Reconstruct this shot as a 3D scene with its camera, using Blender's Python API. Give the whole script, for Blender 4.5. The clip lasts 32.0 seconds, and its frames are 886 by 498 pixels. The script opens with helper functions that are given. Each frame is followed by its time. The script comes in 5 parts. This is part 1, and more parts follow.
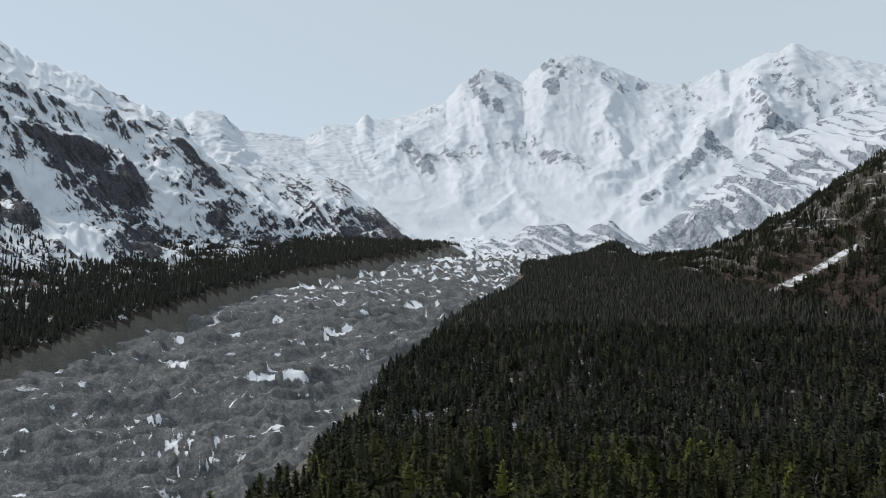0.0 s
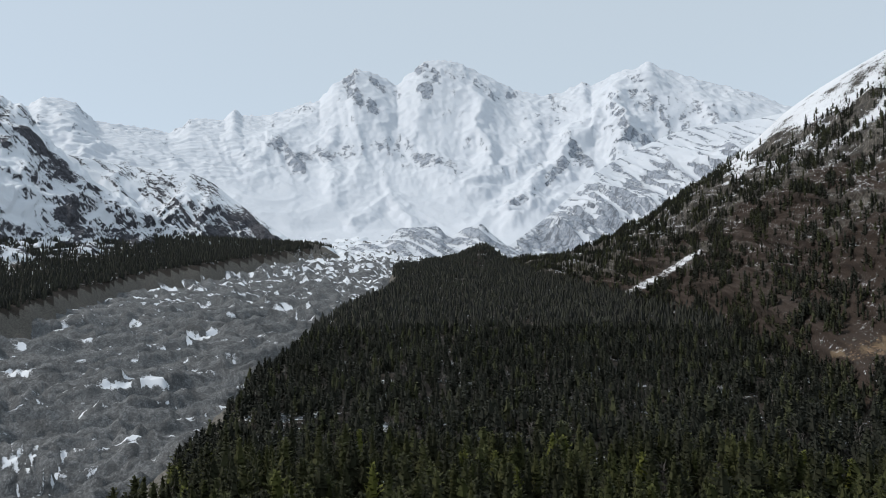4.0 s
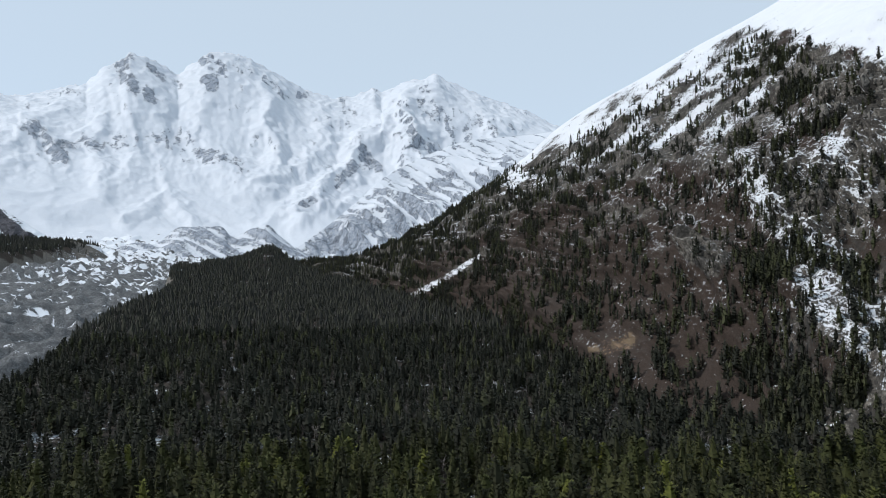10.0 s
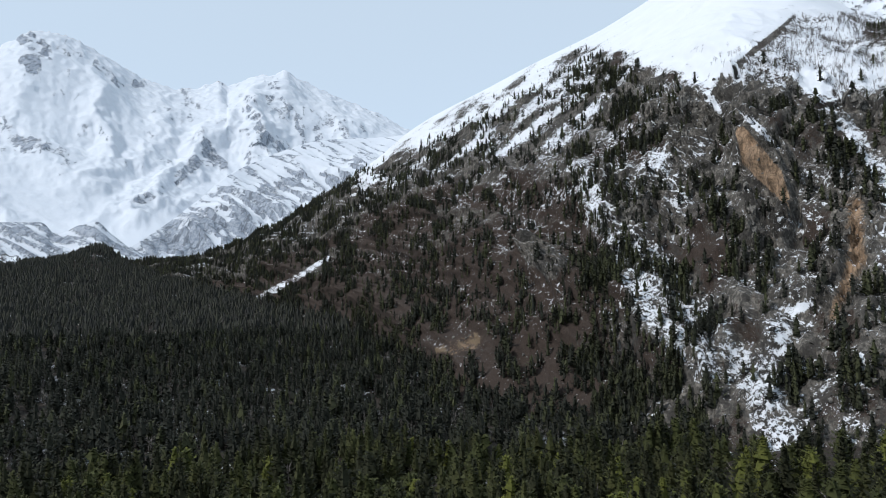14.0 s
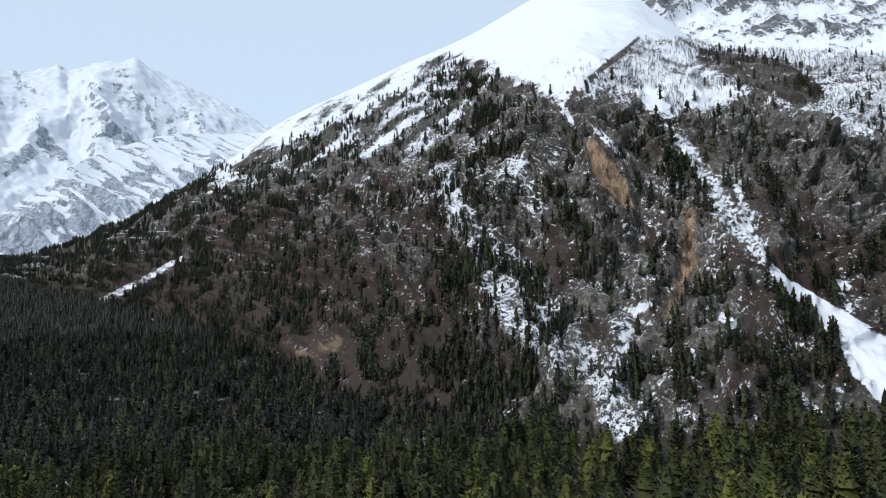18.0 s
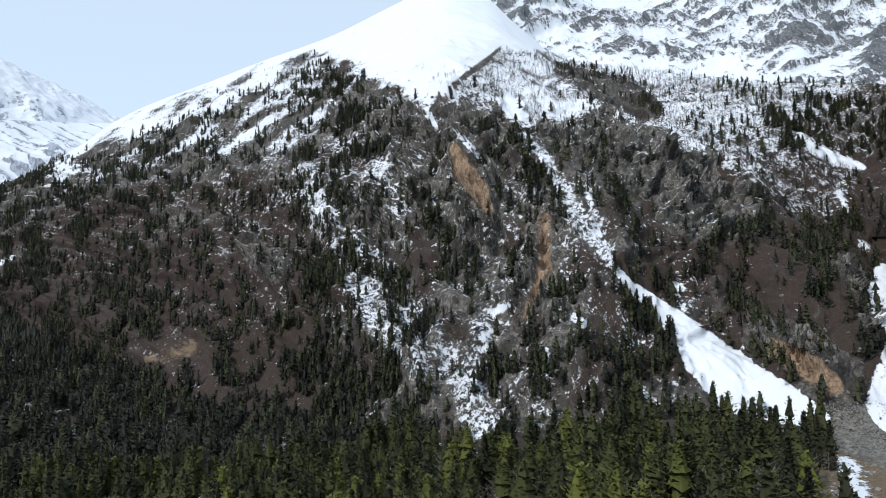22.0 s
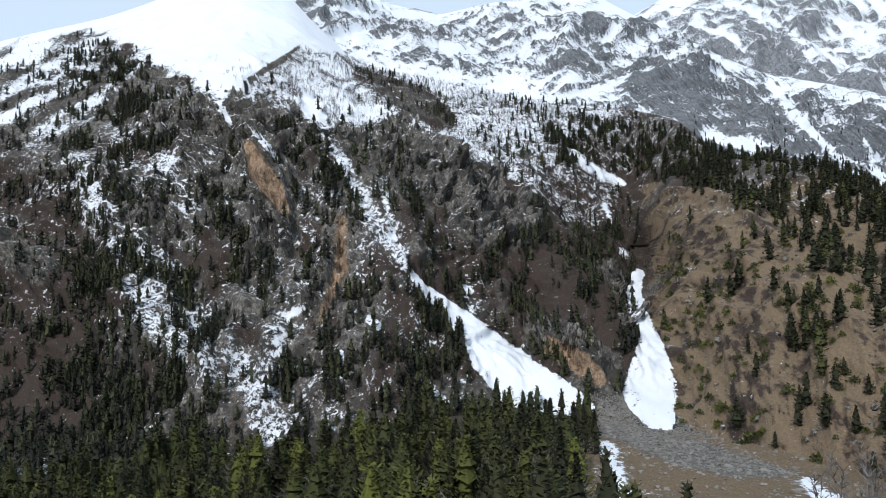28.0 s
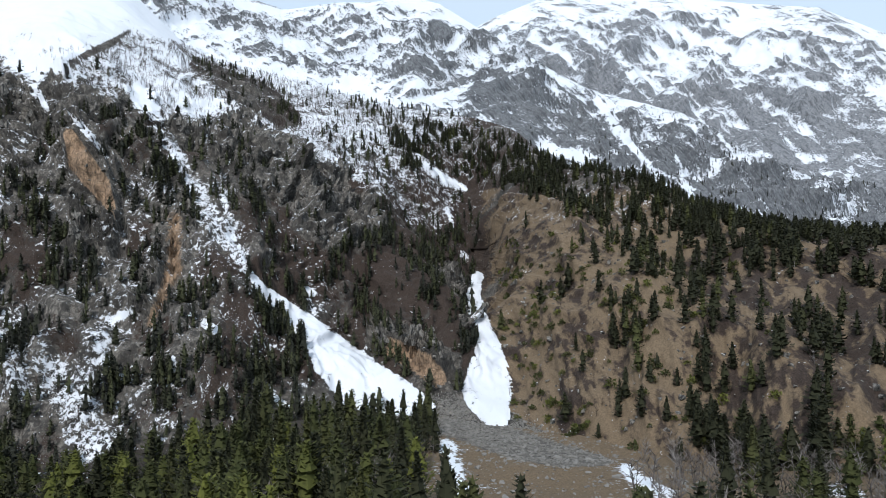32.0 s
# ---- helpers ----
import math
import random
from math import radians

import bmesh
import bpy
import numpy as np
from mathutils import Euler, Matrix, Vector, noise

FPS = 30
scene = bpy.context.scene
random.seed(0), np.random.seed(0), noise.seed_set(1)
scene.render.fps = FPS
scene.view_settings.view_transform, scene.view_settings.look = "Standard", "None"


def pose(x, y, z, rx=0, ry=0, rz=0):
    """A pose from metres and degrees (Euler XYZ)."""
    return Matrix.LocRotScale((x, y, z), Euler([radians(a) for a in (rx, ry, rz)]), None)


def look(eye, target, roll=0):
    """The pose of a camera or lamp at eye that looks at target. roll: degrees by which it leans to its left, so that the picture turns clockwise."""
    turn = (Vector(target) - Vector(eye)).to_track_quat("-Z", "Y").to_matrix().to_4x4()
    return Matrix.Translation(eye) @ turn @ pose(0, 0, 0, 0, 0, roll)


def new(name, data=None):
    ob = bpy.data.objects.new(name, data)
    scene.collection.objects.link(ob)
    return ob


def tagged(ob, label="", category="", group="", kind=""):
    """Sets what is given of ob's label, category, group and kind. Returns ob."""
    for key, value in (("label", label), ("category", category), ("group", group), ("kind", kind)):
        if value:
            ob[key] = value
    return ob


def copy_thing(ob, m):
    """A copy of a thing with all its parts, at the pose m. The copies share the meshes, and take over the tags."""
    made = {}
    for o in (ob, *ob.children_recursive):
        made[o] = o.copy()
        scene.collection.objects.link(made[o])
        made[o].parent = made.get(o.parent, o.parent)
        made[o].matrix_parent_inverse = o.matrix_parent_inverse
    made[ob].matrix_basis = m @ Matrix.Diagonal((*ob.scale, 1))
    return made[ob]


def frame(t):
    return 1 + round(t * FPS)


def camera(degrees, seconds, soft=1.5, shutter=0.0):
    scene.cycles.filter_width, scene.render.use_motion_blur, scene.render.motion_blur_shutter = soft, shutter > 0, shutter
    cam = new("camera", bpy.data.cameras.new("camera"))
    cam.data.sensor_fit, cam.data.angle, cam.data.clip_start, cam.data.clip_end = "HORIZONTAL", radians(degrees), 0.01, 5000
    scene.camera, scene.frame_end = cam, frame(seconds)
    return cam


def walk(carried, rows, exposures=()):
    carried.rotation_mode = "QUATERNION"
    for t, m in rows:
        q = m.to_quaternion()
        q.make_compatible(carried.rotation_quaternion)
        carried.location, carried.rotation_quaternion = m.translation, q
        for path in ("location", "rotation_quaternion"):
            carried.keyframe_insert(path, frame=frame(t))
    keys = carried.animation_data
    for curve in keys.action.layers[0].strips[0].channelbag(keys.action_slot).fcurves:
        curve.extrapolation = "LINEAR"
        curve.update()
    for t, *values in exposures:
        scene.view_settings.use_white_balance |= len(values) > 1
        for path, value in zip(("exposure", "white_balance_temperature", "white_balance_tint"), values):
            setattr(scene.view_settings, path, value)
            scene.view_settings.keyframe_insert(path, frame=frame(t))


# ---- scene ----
# The viewpoint: a drone hovering above the forest, turning on the spot.
EYE = (0.0, 0.0, 240.0)
PITCH, ROLL = 3.11, -0.74
TURN = [(0, 0.21), (1, 2.96), (2, 5.59), (3, 8.00), (4, 10.62), (5, 13.40), (6, 16.15), (7, 18.93), (8, 21.77), (9, 24.82), (10, 27.84), (11, 30.87), (12, 33.93), (13, 37.02), (14, 40.10), (15, 43.05), (16, 45.84), (17, 48.57), (18, 51.31), (19, 54.17), (20, 56.97), (21, 59.68), (22, 62.44), (23, 65.05), (24, 67.72), (25, 70.37), (26, 73.12), (27, 76.03), (28, 79.02), (29, 82.08), (30, 85.17), (31, 88.42), (32, 91.76)]
cam = camera(64.68, 32.0, soft=0.6)


def facing(bearing):
    a, p = radians(bearing), radians(PITCH)
    d = Vector((math.sin(a) * math.cos(p), math.cos(a) * math.cos(p), math.sin(p)))
    return look(EYE, Vector(EYE) + d, ROLL)


walk(cam, [(t, facing(b)) for t, b in TURN],
     exposures=[(0, 0.04, 6800, 10), (3, 0.06, 6750, 10), (6, 0.12, 6550, 10), (12, 0.2, 6350, 10), (18, 0.3, 6200, 10), (23, 0.4, 6200, 10), (32, 0.42, 6200, 10)])

# ---- light ----
SUN_BEARING, SUN_HEIGHT = -76, 44
world = bpy.data.worlds.new("sky")
scene.world = world
world.use_nodes = True
wn = world.node_tree.nodes
sky = wn.new("ShaderNodeTexSky")
sky.sky_type, sky.sun_disc = "NISHITA", False
sky.sun_elevation, sky.sun_rotation = radians(SUN_HEIGHT), radians(SUN_BEARING)
sky.altitude, sky.air_density, sky.dust_density, sky.ozone_density = 3300, 1.0, 3.0, 1.0
veil = wn.new("ShaderNodeMix")
veil.data_type = "RGBA"
veil.inputs[0].default_value = 0.72
veil.inputs[7].default_value = (5.4, 6.3, 7.0, 1)
world.node_tree.links.new(sky.outputs[0], veil.inputs[6])
wn["Background"].inputs["Strength"].default_value = 0.12
world.node_tree.links.new(veil.outputs[2], wn["Background"].inputs["Color"])
sun = new("sun", bpy.data.lights.new("sun", "SUN"))
sun.data.energy, sun.data.angle, sun.data.color = 2.3, radians(5), (1.0, 0.97, 0.93)
sa, sh = radians(SUN_BEARING), radians(SUN_HEIGHT)
sun.matrix_world = look((math.sin(sa) * math.cos(sh) * 900, math.cos(sa) * math.cos(sh) * 900, 900 * math.sin(sh) + 600), (0, 0, 600))


# ---- noise in numpy ----
def lattice(ix, iy, seed):
    h = (ix.astype(np.int64) * 374761393 + iy.astype(np.int64) * 668265263 + seed * 2246822519) & 0xFFFFFFFF
    h = ((h ^ (h >> 13)) * 1274126177) & 0xFFFFFFFF
    h = ((h ^ (h >> 16)) * 2654435761) & 0xFFFFFFFF
    return (h & 0xFFFFFF) / float(0xFFFFFF)


def grain(x, y, seed=0):
    """Gradient noise, about -1 to 1."""
    x, y = np.asarray(x, float), np.asarray(y, float)
    ix, iy = np.floor(x), np.floor(y)
    fx, fy = x - ix, y - iy
    u, v = fx * fx * fx * (fx * (fx * 6 - 15) + 10), fy * fy * fy * (fy * (fy * 6 - 15) + 10)
    out = []
    for dx, dy in ((0, 0), (1, 0), (0, 1), (1, 1)):
        a = lattice(ix + dx, iy + dy, seed) * 6.28318
        out.append(np.cos(a) * (fx - dx) + np.sin(a) * (fy - dy))
    return 1.5 * ((out[0] * (1 - u) + out[1] * u) * (1 - v) + (out[2] * (1 - u) + out[3] * u) * v)


def fbm(x, y, octaves=5, seed=0, gain=0.5):
    total, amp, f = 0.0, 1.0, 1.0
    for k in range(octaves):
        total = total + amp * grain(x * f, y * f, seed + k)
        amp, f = amp * gain, f * 2.03
    return total


def ridged(x, y, octaves=5, seed=0, gain=0.5):
    """Sharp crests, 0 to about 2."""
    total, amp, f, w = 0.0, 1.0, 1.0, 1.0
    for k in range(octaves):
        r = (1 - np.abs(grain(x * f, y * f, seed + k))) ** 2
        total = total + amp * r * w
        w = np.clip(r * 1.6, 0, 1)
        amp, f = amp * gain, f * 2.07
    return total


def shards(x, y, seed=0, tilt=1.0):
    """Broken blocks: every cell is a tilted flat facet with its own height, about -1 to 1."""
    x, y = np.broadcast_arrays(np.asarray(x, float), np.asarray(y, float))
    ix, iy = np.floor(x), np.floor(y)
    best, out = np.full(x.shape, 9.0), np.zeros(x.shape)
    for dx in (-1, 0, 1):
        for dy in (-1, 0, 1):
            cx, cy = ix + dx, iy + dy
            ox = x - cx - lattice(cx, cy, seed)
            oy = y - cy - lattice(cx, cy, seed + 1)
            d = ox * ox + oy * oy
            h = lattice(cx, cy, seed + 2) * 1.2 - 0.6 + tilt * (ox * (lattice(cx, cy, seed + 3) - 0.5) + oy * (lattice(cx, cy, seed + 4) - 0.7))
            out, best = np.where(d < best, h, out), np.minimum(d, best)
    return out


def ramp(x, a, b):
    t = np.clip((x - a) / (b - a), 0, 1)
    return t * t * (3 - 2 * t)


def curve(knots, x):
    """Smooth interpolation through (place, value) knots that never overshoots."""
    kx, ky = np.array([k[0] for k in knots], float), np.array([k[1] for k in knots], float)
    h, s = np.diff(kx), np.diff(ky) / np.diff(kx)
    m = np.concatenate([[s[0]], np.where(s[:-1] * s[1:] > 0, 2 * s[:-1] * s[1:] / np.where(s[:-1] + s[1:] == 0, 1, s[:-1] + s[1:]), 0), [s[-1]]])
    x = np.clip(x, kx[0], kx[-1])
    i = np.clip(np.searchsorted(kx, x, side="right") - 1, 0, len(h) - 1)
    t = (x - kx[i]) / h[i]
    return ((2 * t**3 - 3 * t**2 + 1) * ky[i] + (t**3 - 2 * t**2 + t) * h[i] * m[i]
            + (-2 * t**3 + 3 * t**2) * ky[i + 1] + (t**3 - t**2) * h[i] * m[i + 1])


def near(b, e, points, width):
    """How close places (bearing b, rise e) lie to a line of points, 1 on it to 0 at the width (degrees); width may be one for each point."""
    best = np.zeros(np.broadcast(b, e).shape)
    ws = width if isinstance(width, (list, tuple)) else [width] * len(points)
    for (p, q), (wp, wq) in zip(zip(points[:-1], points[1:]), zip(ws[:-1], ws[1:])):
        vx, vy = q[0] - p[0], q[1] - p[1]
        t = np.clip(((b - p[0]) * vx + (e - p[1]) * vy) / (vx * vx + vy * vy), 0, 1)
        d = np.hypot(b - p[0] - t * vx, e - p[1] - t * vy) / (wp + t * (wq - wp))
        best = np.maximum(best, 1 - d)
    return np.clip(best, 0, 1)


# ---- materials ----
class Nodes:
    """Short-hand for building one node material."""

    def __init__(self, name):
        self.mat = bpy.data.materials.new(name)
        self.mat.use_nodes = True
        self.tree = self.mat.node_tree
        self.bsdf = self.tree.nodes["Principled BSDF"]
        self.bsdf.inputs["Specular IOR Level"].default_value = 0.25
        self.place = self.make("ShaderNodeNewGeometry").outputs["Position"]

    def make(self, kind):
        return self.tree.nodes.new(kind)

    def put(self, socket, value):
        if isinstance(value, bpy.types.NodeSocket):
            self.tree.links.new(value, socket)
        else:
            socket.default_value = value

    def noise(self, scale, detail=6, rough=0.55, stretch=None, warp=0.0, tilt=(0, 0, 0)):
        n = self.make("ShaderNodeTexNoise")
        vec = self.place
        if stretch:
            m = self.make("ShaderNodeMapping")
            m.vector_type = "TEXTURE"
            m.inputs["Scale"].default_value = [1 / q for q in stretch]
            m.inputs["Rotation"].default_value = [radians(q) for q in tilt]
            self.put(m.inputs["Vector"], vec)
            vec = m.outputs[0]
        self.put(n.inputs["Vector"], vec)
        n.inputs["Scale"].default_value, n.inputs["Detail"].default_value = scale, detail
        n.inputs["Roughness"].default_value, n.inputs["Distortion"].default_value = rough, warp
        return n.outputs["Fac"]

    def attr(self, name):
        n = self.make("ShaderNodeAttribute")
        n.attribute_name = name
        return n.outputs["Fac"]

    def math(self, op, a, b=0.0, c=0.0):
        n = self.make("ShaderNodeMath")
        n.operation = op
        for s, v in zip(n.inputs, (a, b, c)):
            self.put(s, v)
        return n.outputs[0]

    def step(self, x, a, b, lo=0.0, hi=1.0):
        n = self.make("ShaderNodeMapRange")
        n.interpolation_type = "SMOOTHSTEP"
        for s, v in zip(n.inputs, (x, a, b, lo, hi)):
            self.put(s, v)
        return n.outputs[0]

    def mix(self, fac, a, b):
        n = self.make("ShaderNodeMix")
        n.data_type = "RGBA"
        self.put(n.inputs[0], fac)
        self.put(n.inputs[6], a if isinstance(a, bpy.types.NodeSocket) else (*a, 1))
        self.put(n.inputs[7], b if isinstance(b, bpy.types.NodeSocket) else (*b, 1))
        return n.outputs[2]

    def bump(self, height, strength, distance):
        n = self.make("ShaderNodeBump")
        n.inputs["Strength"].default_value, n.inputs["Distance"].default_value = strength, distance
        self.put(n.inputs["Height"], height)
        self.put(self.bsdf.inputs["Normal"], n.outputs[0])

    def done(self, colour, rough=0.9):
        self.put(self.bsdf.inputs["Base Color"], colour)
        self.put(self.bsdf.inputs["Roughness"], rough)
        return self.mat


def terrain_material(name, rock_a, rock_b, warm, low, tan, size, speck, cracks=0.75, veins=0.0, lean=(1, 1, 0.3), joints=0.0, tilt=(0, 0, 0), soft_snow=0.28, snow_a=(0.64, 0.68, 0.74), snow_b=(0.74, 0.76, 0.79), bands=0.7, facets=0.0):
    """Rock with snow, warm-stained rock, low plants and dry grass, by the sheet's own cover amounts."""
    n = Nodes(name)
    big, fine = n.noise(0.02 / size, 5), n.noise(0.17 / size, 9, 0.68)
    grit = n.noise(0.6 / size, 5, 0.7)
    streak = n.noise(0.10 / size, 7, 0.62, lean, 0.6, tilt)
    cell = n.make("ShaderNodeTexVoronoi")
    cell.feature = "DISTANCE_TO_EDGE"
    cell.inputs["Scale"].default_value = 0.11 / size
    bend = n.make("ShaderNodeVectorMath")
    bend.operation = "MULTIPLY_ADD"
    wave = n.make("ShaderNodeTexNoise")
    wave.inputs["Scale"].default_value = 0.08 / size
    n.put(wave.inputs["Vector"], n.place)
    n.put(bend.inputs[0], wave.outputs["Color"])
    bend.inputs[1].default_value = (14 * size, 14 * size, 14 * size)
    n.put(bend.inputs[2], n.place)
    n.put(cell.inputs["Vector"], bend.outputs[0])
    crack = n.step(cell.outputs["Distance"], 0.0, 0.14)
    rock = n.mix(n.step(fine, 0.32, 0.68), rock_a, rock_b)
    rock = n.mix(n.math("MULTIPLY", n.step(streak, 0.45, 0.62), bands), rock, [c * 0.4 for c in rock_a])
    chips = 0.0
    if facets:
        for scale, part_of in ((0.04 / size, 0.7), (0.11 / size, 0.6), (0.34 / size, 0.45)):
            chip = n.make("ShaderNodeTexVoronoi")
            chip.inputs["Scale"].default_value = scale
            squash = n.make("ShaderNodeMapping")
            squash.inputs["Scale"].default_value = (1, 1, 0.6)
            n.put(squash.inputs["Vector"], bend.outputs[0])
            n.put(chip.inputs["Vector"], squash.outputs[0])
            tone = n.make("ShaderNodeSeparateColor")
            n.put(tone.inputs[0], chip.outputs["Color"])
            rock = n.mix(n.math("MULTIPLY", n.step(tone.outputs[0], 0.4, 0.9), facets * part_of), rock, [c * 0.4 for c in rock_a])
            chips = n.math("MULTIPLY_ADD", chip.outputs["Distance"], -part_of, chips)
    if joints:
        joint = n.noise(0.42 / size, 5, 0.65, (1, 1, 0.35), 1.0)
        rock = n.mix(n.math("MULTIPLY", n.step(joint, 0.5, 0.6), n.step(n.attr("low"), -0.75, -0.4, 0.1 * joints, joints)), rock, [c * 0.35 for c in rock_a])
    stain = n.step(n.math("ADD", n.attr("warm"), n.math("MULTIPLY_ADD", fine, 0.9, -0.45)), 0.38, 0.68)
    rock = n.mix(stain, rock, n.mix(n.step(streak, 0.4, 0.65), warm, [c * 0.45 for c in warm]))
    rock = n.mix(n.math("MULTIPLY_ADD", crack, -cracks, cracks), rock, [c * 0.3 for c in rock_a])
    plant = n.mix(n.step(grit, 0.35, 0.65), low, [c * 0.42 for c in low])
    plant = n.mix(n.step(n.math("ADD", n.attr("tan"), n.math("MULTIPLY_ADD", fine, 0.8, -0.4)), 0.35, 0.65), plant, n.mix(n.step(grit, 0.35, 0.7), tan, [c * 0.6 for c in tan]))
    rock = n.mix(n.step(n.math("ADD", n.attr("low"), n.math("MULTIPLY_ADD", fine, 1.0, -0.5)), 0.42, 0.58), rock, plant)
    cover = n.math("ADD", n.attr("snow"), n.math("MULTIPLY_ADD", fine, speck, -speck / 2))
    cover = n.math("ADD", cover, n.math("MULTIPLY_ADD", streak, speck * 0.5, -speck * 0.25))
    cover = n.math("ADD", cover, n.math("MULTIPLY_ADD", grit, speck * 0.6, -speck * 0.3))
    thin = n.math("ABSOLUTE", n.math("MULTIPLY_ADD", n.noise(0.05 / size, 8, 0.6, lean, 0.8, tilt), 2.0, -1.0))
    cover = n.math("SUBTRACT", cover, n.math("MULTIPLY", n.step(thin, 0.16, 0.0), veins))
    white = n.step(cover, 0.46, 0.56)
    snow = n.mix(big, snow_a, snow_b)
    relief = n.math("ADD", n.math("ADD", fine, n.math("MULTIPLY", streak, 0.7)), n.math("MULTIPLY", crack, 0.6 * cracks))
    if facets:
        bare = n.step(n.attr("low"), 0.5, 0.1, 0.1, 1.2 * facets)
        relief = n.math("ADD", n.math("MULTIPLY", fine, 0.45), n.math("MULTIPLY", chips, bare))
    n.bump(n.math("MULTIPLY", relief, n.math("MULTIPLY_ADD", white, soft_snow - 1, 1.0)), 0.9, 2.6 * size)
    return n.done(n.mix(white, rock, snow), n.step(white, 0, 1, 0.95, 0.6))


TAN = (0.168, 0.122, 0.077)
# Distance haze is put into these colours: pale bluish rock, greyed blue snow.
HAZED_ROCK = terrain_material("hazed_rock_and_snow", (0.27, 0.305, 0.36), (0.44, 0.47, 0.52), (0.36, 0.35, 0.35), (0.3, 0.3, 0.3), TAN, 2.0, 0.9, 0.1, 0.08, (1, 1, 0.3), 0.0, (0, 15, 0), 0.32, (0.56, 0.595, 0.65), (0.65, 0.675, 0.715))
SLOPE_ROCK = terrain_material("slope_rock_and_snow", (0.075, 0.069, 0.062), (0.27, 0.246, 0.212), (0.33, 0.225, 0.145), (0.052, 0.037, 0.029), TAN, 0.55, 1.9, 0.4, 0.1, (1, 1, 0.45), 0.5, (0, 0, 0), 0.12, (0.60, 0.62, 0.66), (0.70, 0.715, 0.74), bands=0.3, facets=1.0)
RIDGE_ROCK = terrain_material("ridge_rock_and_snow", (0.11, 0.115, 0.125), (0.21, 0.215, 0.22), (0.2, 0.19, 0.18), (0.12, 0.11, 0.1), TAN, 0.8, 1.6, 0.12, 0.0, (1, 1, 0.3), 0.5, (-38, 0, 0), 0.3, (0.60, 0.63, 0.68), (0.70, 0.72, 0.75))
# Rock lighter than the ridge's: aerial haze painted into the base colour.
HAZED_WALL = terrain_material("hazed_wall_and_snow", (0.16, 0.167, 0.18), (0.27, 0.275, 0.285), (0.2, 0.19, 0.18), (0.12, 0.11, 0.1), TAN, 1.0, 1.6, 0.1, 0.0, (1, 1, 0.3), 0.3, (-30, 0, 0), 0.3, (0.60, 0.63, 0.68), (0.70, 0.72, 0.75))
LEFT_ROCK = terrain_material("valley_rock_and_snow", (0.06, 0.06, 0.07), (0.13, 0.13, 0.145), (0.1, 0.1, 0.1), (0.05, 0.05, 0.055), TAN, 1.3, 1.1, 0.15, 0.35, (1, 1, 0.2), 0.4, (0, -36, 0), 0.25)
GLACIER = terrain_material("glacier_rubble", (0.10, 0.104, 0.108), (0.23, 0.236, 0.242), (0.07, 0.072, 0.074), (0.1, 0.1, 0.1), TAN, 0.4, 0.6, 0.2, 0.0, (1, 1, 0.8), 0.0, bands=0.3, facets=0.6)
FLOOR = terrain_material("forest_floor", (0.085, 0.078, 0.069), (0.22, 0.203, 0.18), (0.2, 0.175, 0.15), (0.052, 0.042, 0.034), TAN, 0.45, 1.1, 0.3, 0.0, (1, 1, 1), 0.15, bands=0.3)


def needles(name, dark, light):
    n = Nodes(name)
    tint = n.attr("tint")
    rnd = n.make("ShaderNodeObjectInfo").outputs["Random"]
    v = n.math("FRACT", n.math("ADD", tint, rnd))
    fine = n.noise(0.9, 4, 0.7)
    col = n.mix(n.step(v, 0.4, 1.0), dark, light)
    return n.done(n.mix(fine, [c * 0.55 for c in dark], col), 0.85)


NEEDLES = needles("spruce_needles", (0.031, 0.033, 0.015), (0.098, 0.103, 0.031))
PINE = needles("pine_needles", (0.050, 0.056, 0.016), (0.160, 0.170, 0.031))
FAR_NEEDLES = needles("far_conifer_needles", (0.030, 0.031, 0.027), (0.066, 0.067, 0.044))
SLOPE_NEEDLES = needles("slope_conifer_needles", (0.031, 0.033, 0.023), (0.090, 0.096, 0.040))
n = Nodes("bark")
BARK = n.done(n.mix(n.noise(3.0, 6, 0.6, (1, 1, 0.2)), (0.05, 0.035, 0.025), (0.16, 0.12, 0.09)), 0.95)
n = Nodes("bare_twigs")
TWIGS = n.done(n.mix(n.attr("tint"), (0.065, 0.055, 0.050), (0.23, 0.21, 0.195)), 0.95)


n = Nodes("brown_twigs")
BROWN_TWIGS = n.done(n.mix(n.attr("tint"), (0.040, 0.029, 0.025), (0.125, 0.09, 0.072)), 0.95)


# ---- sheets of ground ----
def site(b, d, z):
    a = np.radians(b)
    return d * np.sin(a), d * np.cos(a), z


def mesh_from(name, verts, faces, material, attrs=None, smooth=True):
    """A mesh object from arrays: verts (n, 3), faces (m, k)."""
    me = bpy.data.meshes.new(name)
    m, k = faces.shape
    me.vertices.add(len(verts))
    me.vertices.foreach_set("co", np.ascontiguousarray(verts, np.float32).ravel())
    me.loops.add(m * k)
    me.loops.foreach_set("vertex_index", np.ascontiguousarray(faces, np.int32).ravel())
    me.polygons.add(m)
    me.polygons.foreach_set("loop_start", np.arange(0, m * k, k, dtype=np.int32))
    me.polygons.foreach_set("use_smooth", np.full(m, smooth))
    me.update(calc_edges=True)
    for key, value in (attrs or {}).items():
        me.attributes.new(key, "FLOAT", "POINT").data.foreach_set("value", np.ascontiguousarray(value, np.float32).ravel())
    me.materials.append(material)
    return new(name, me)


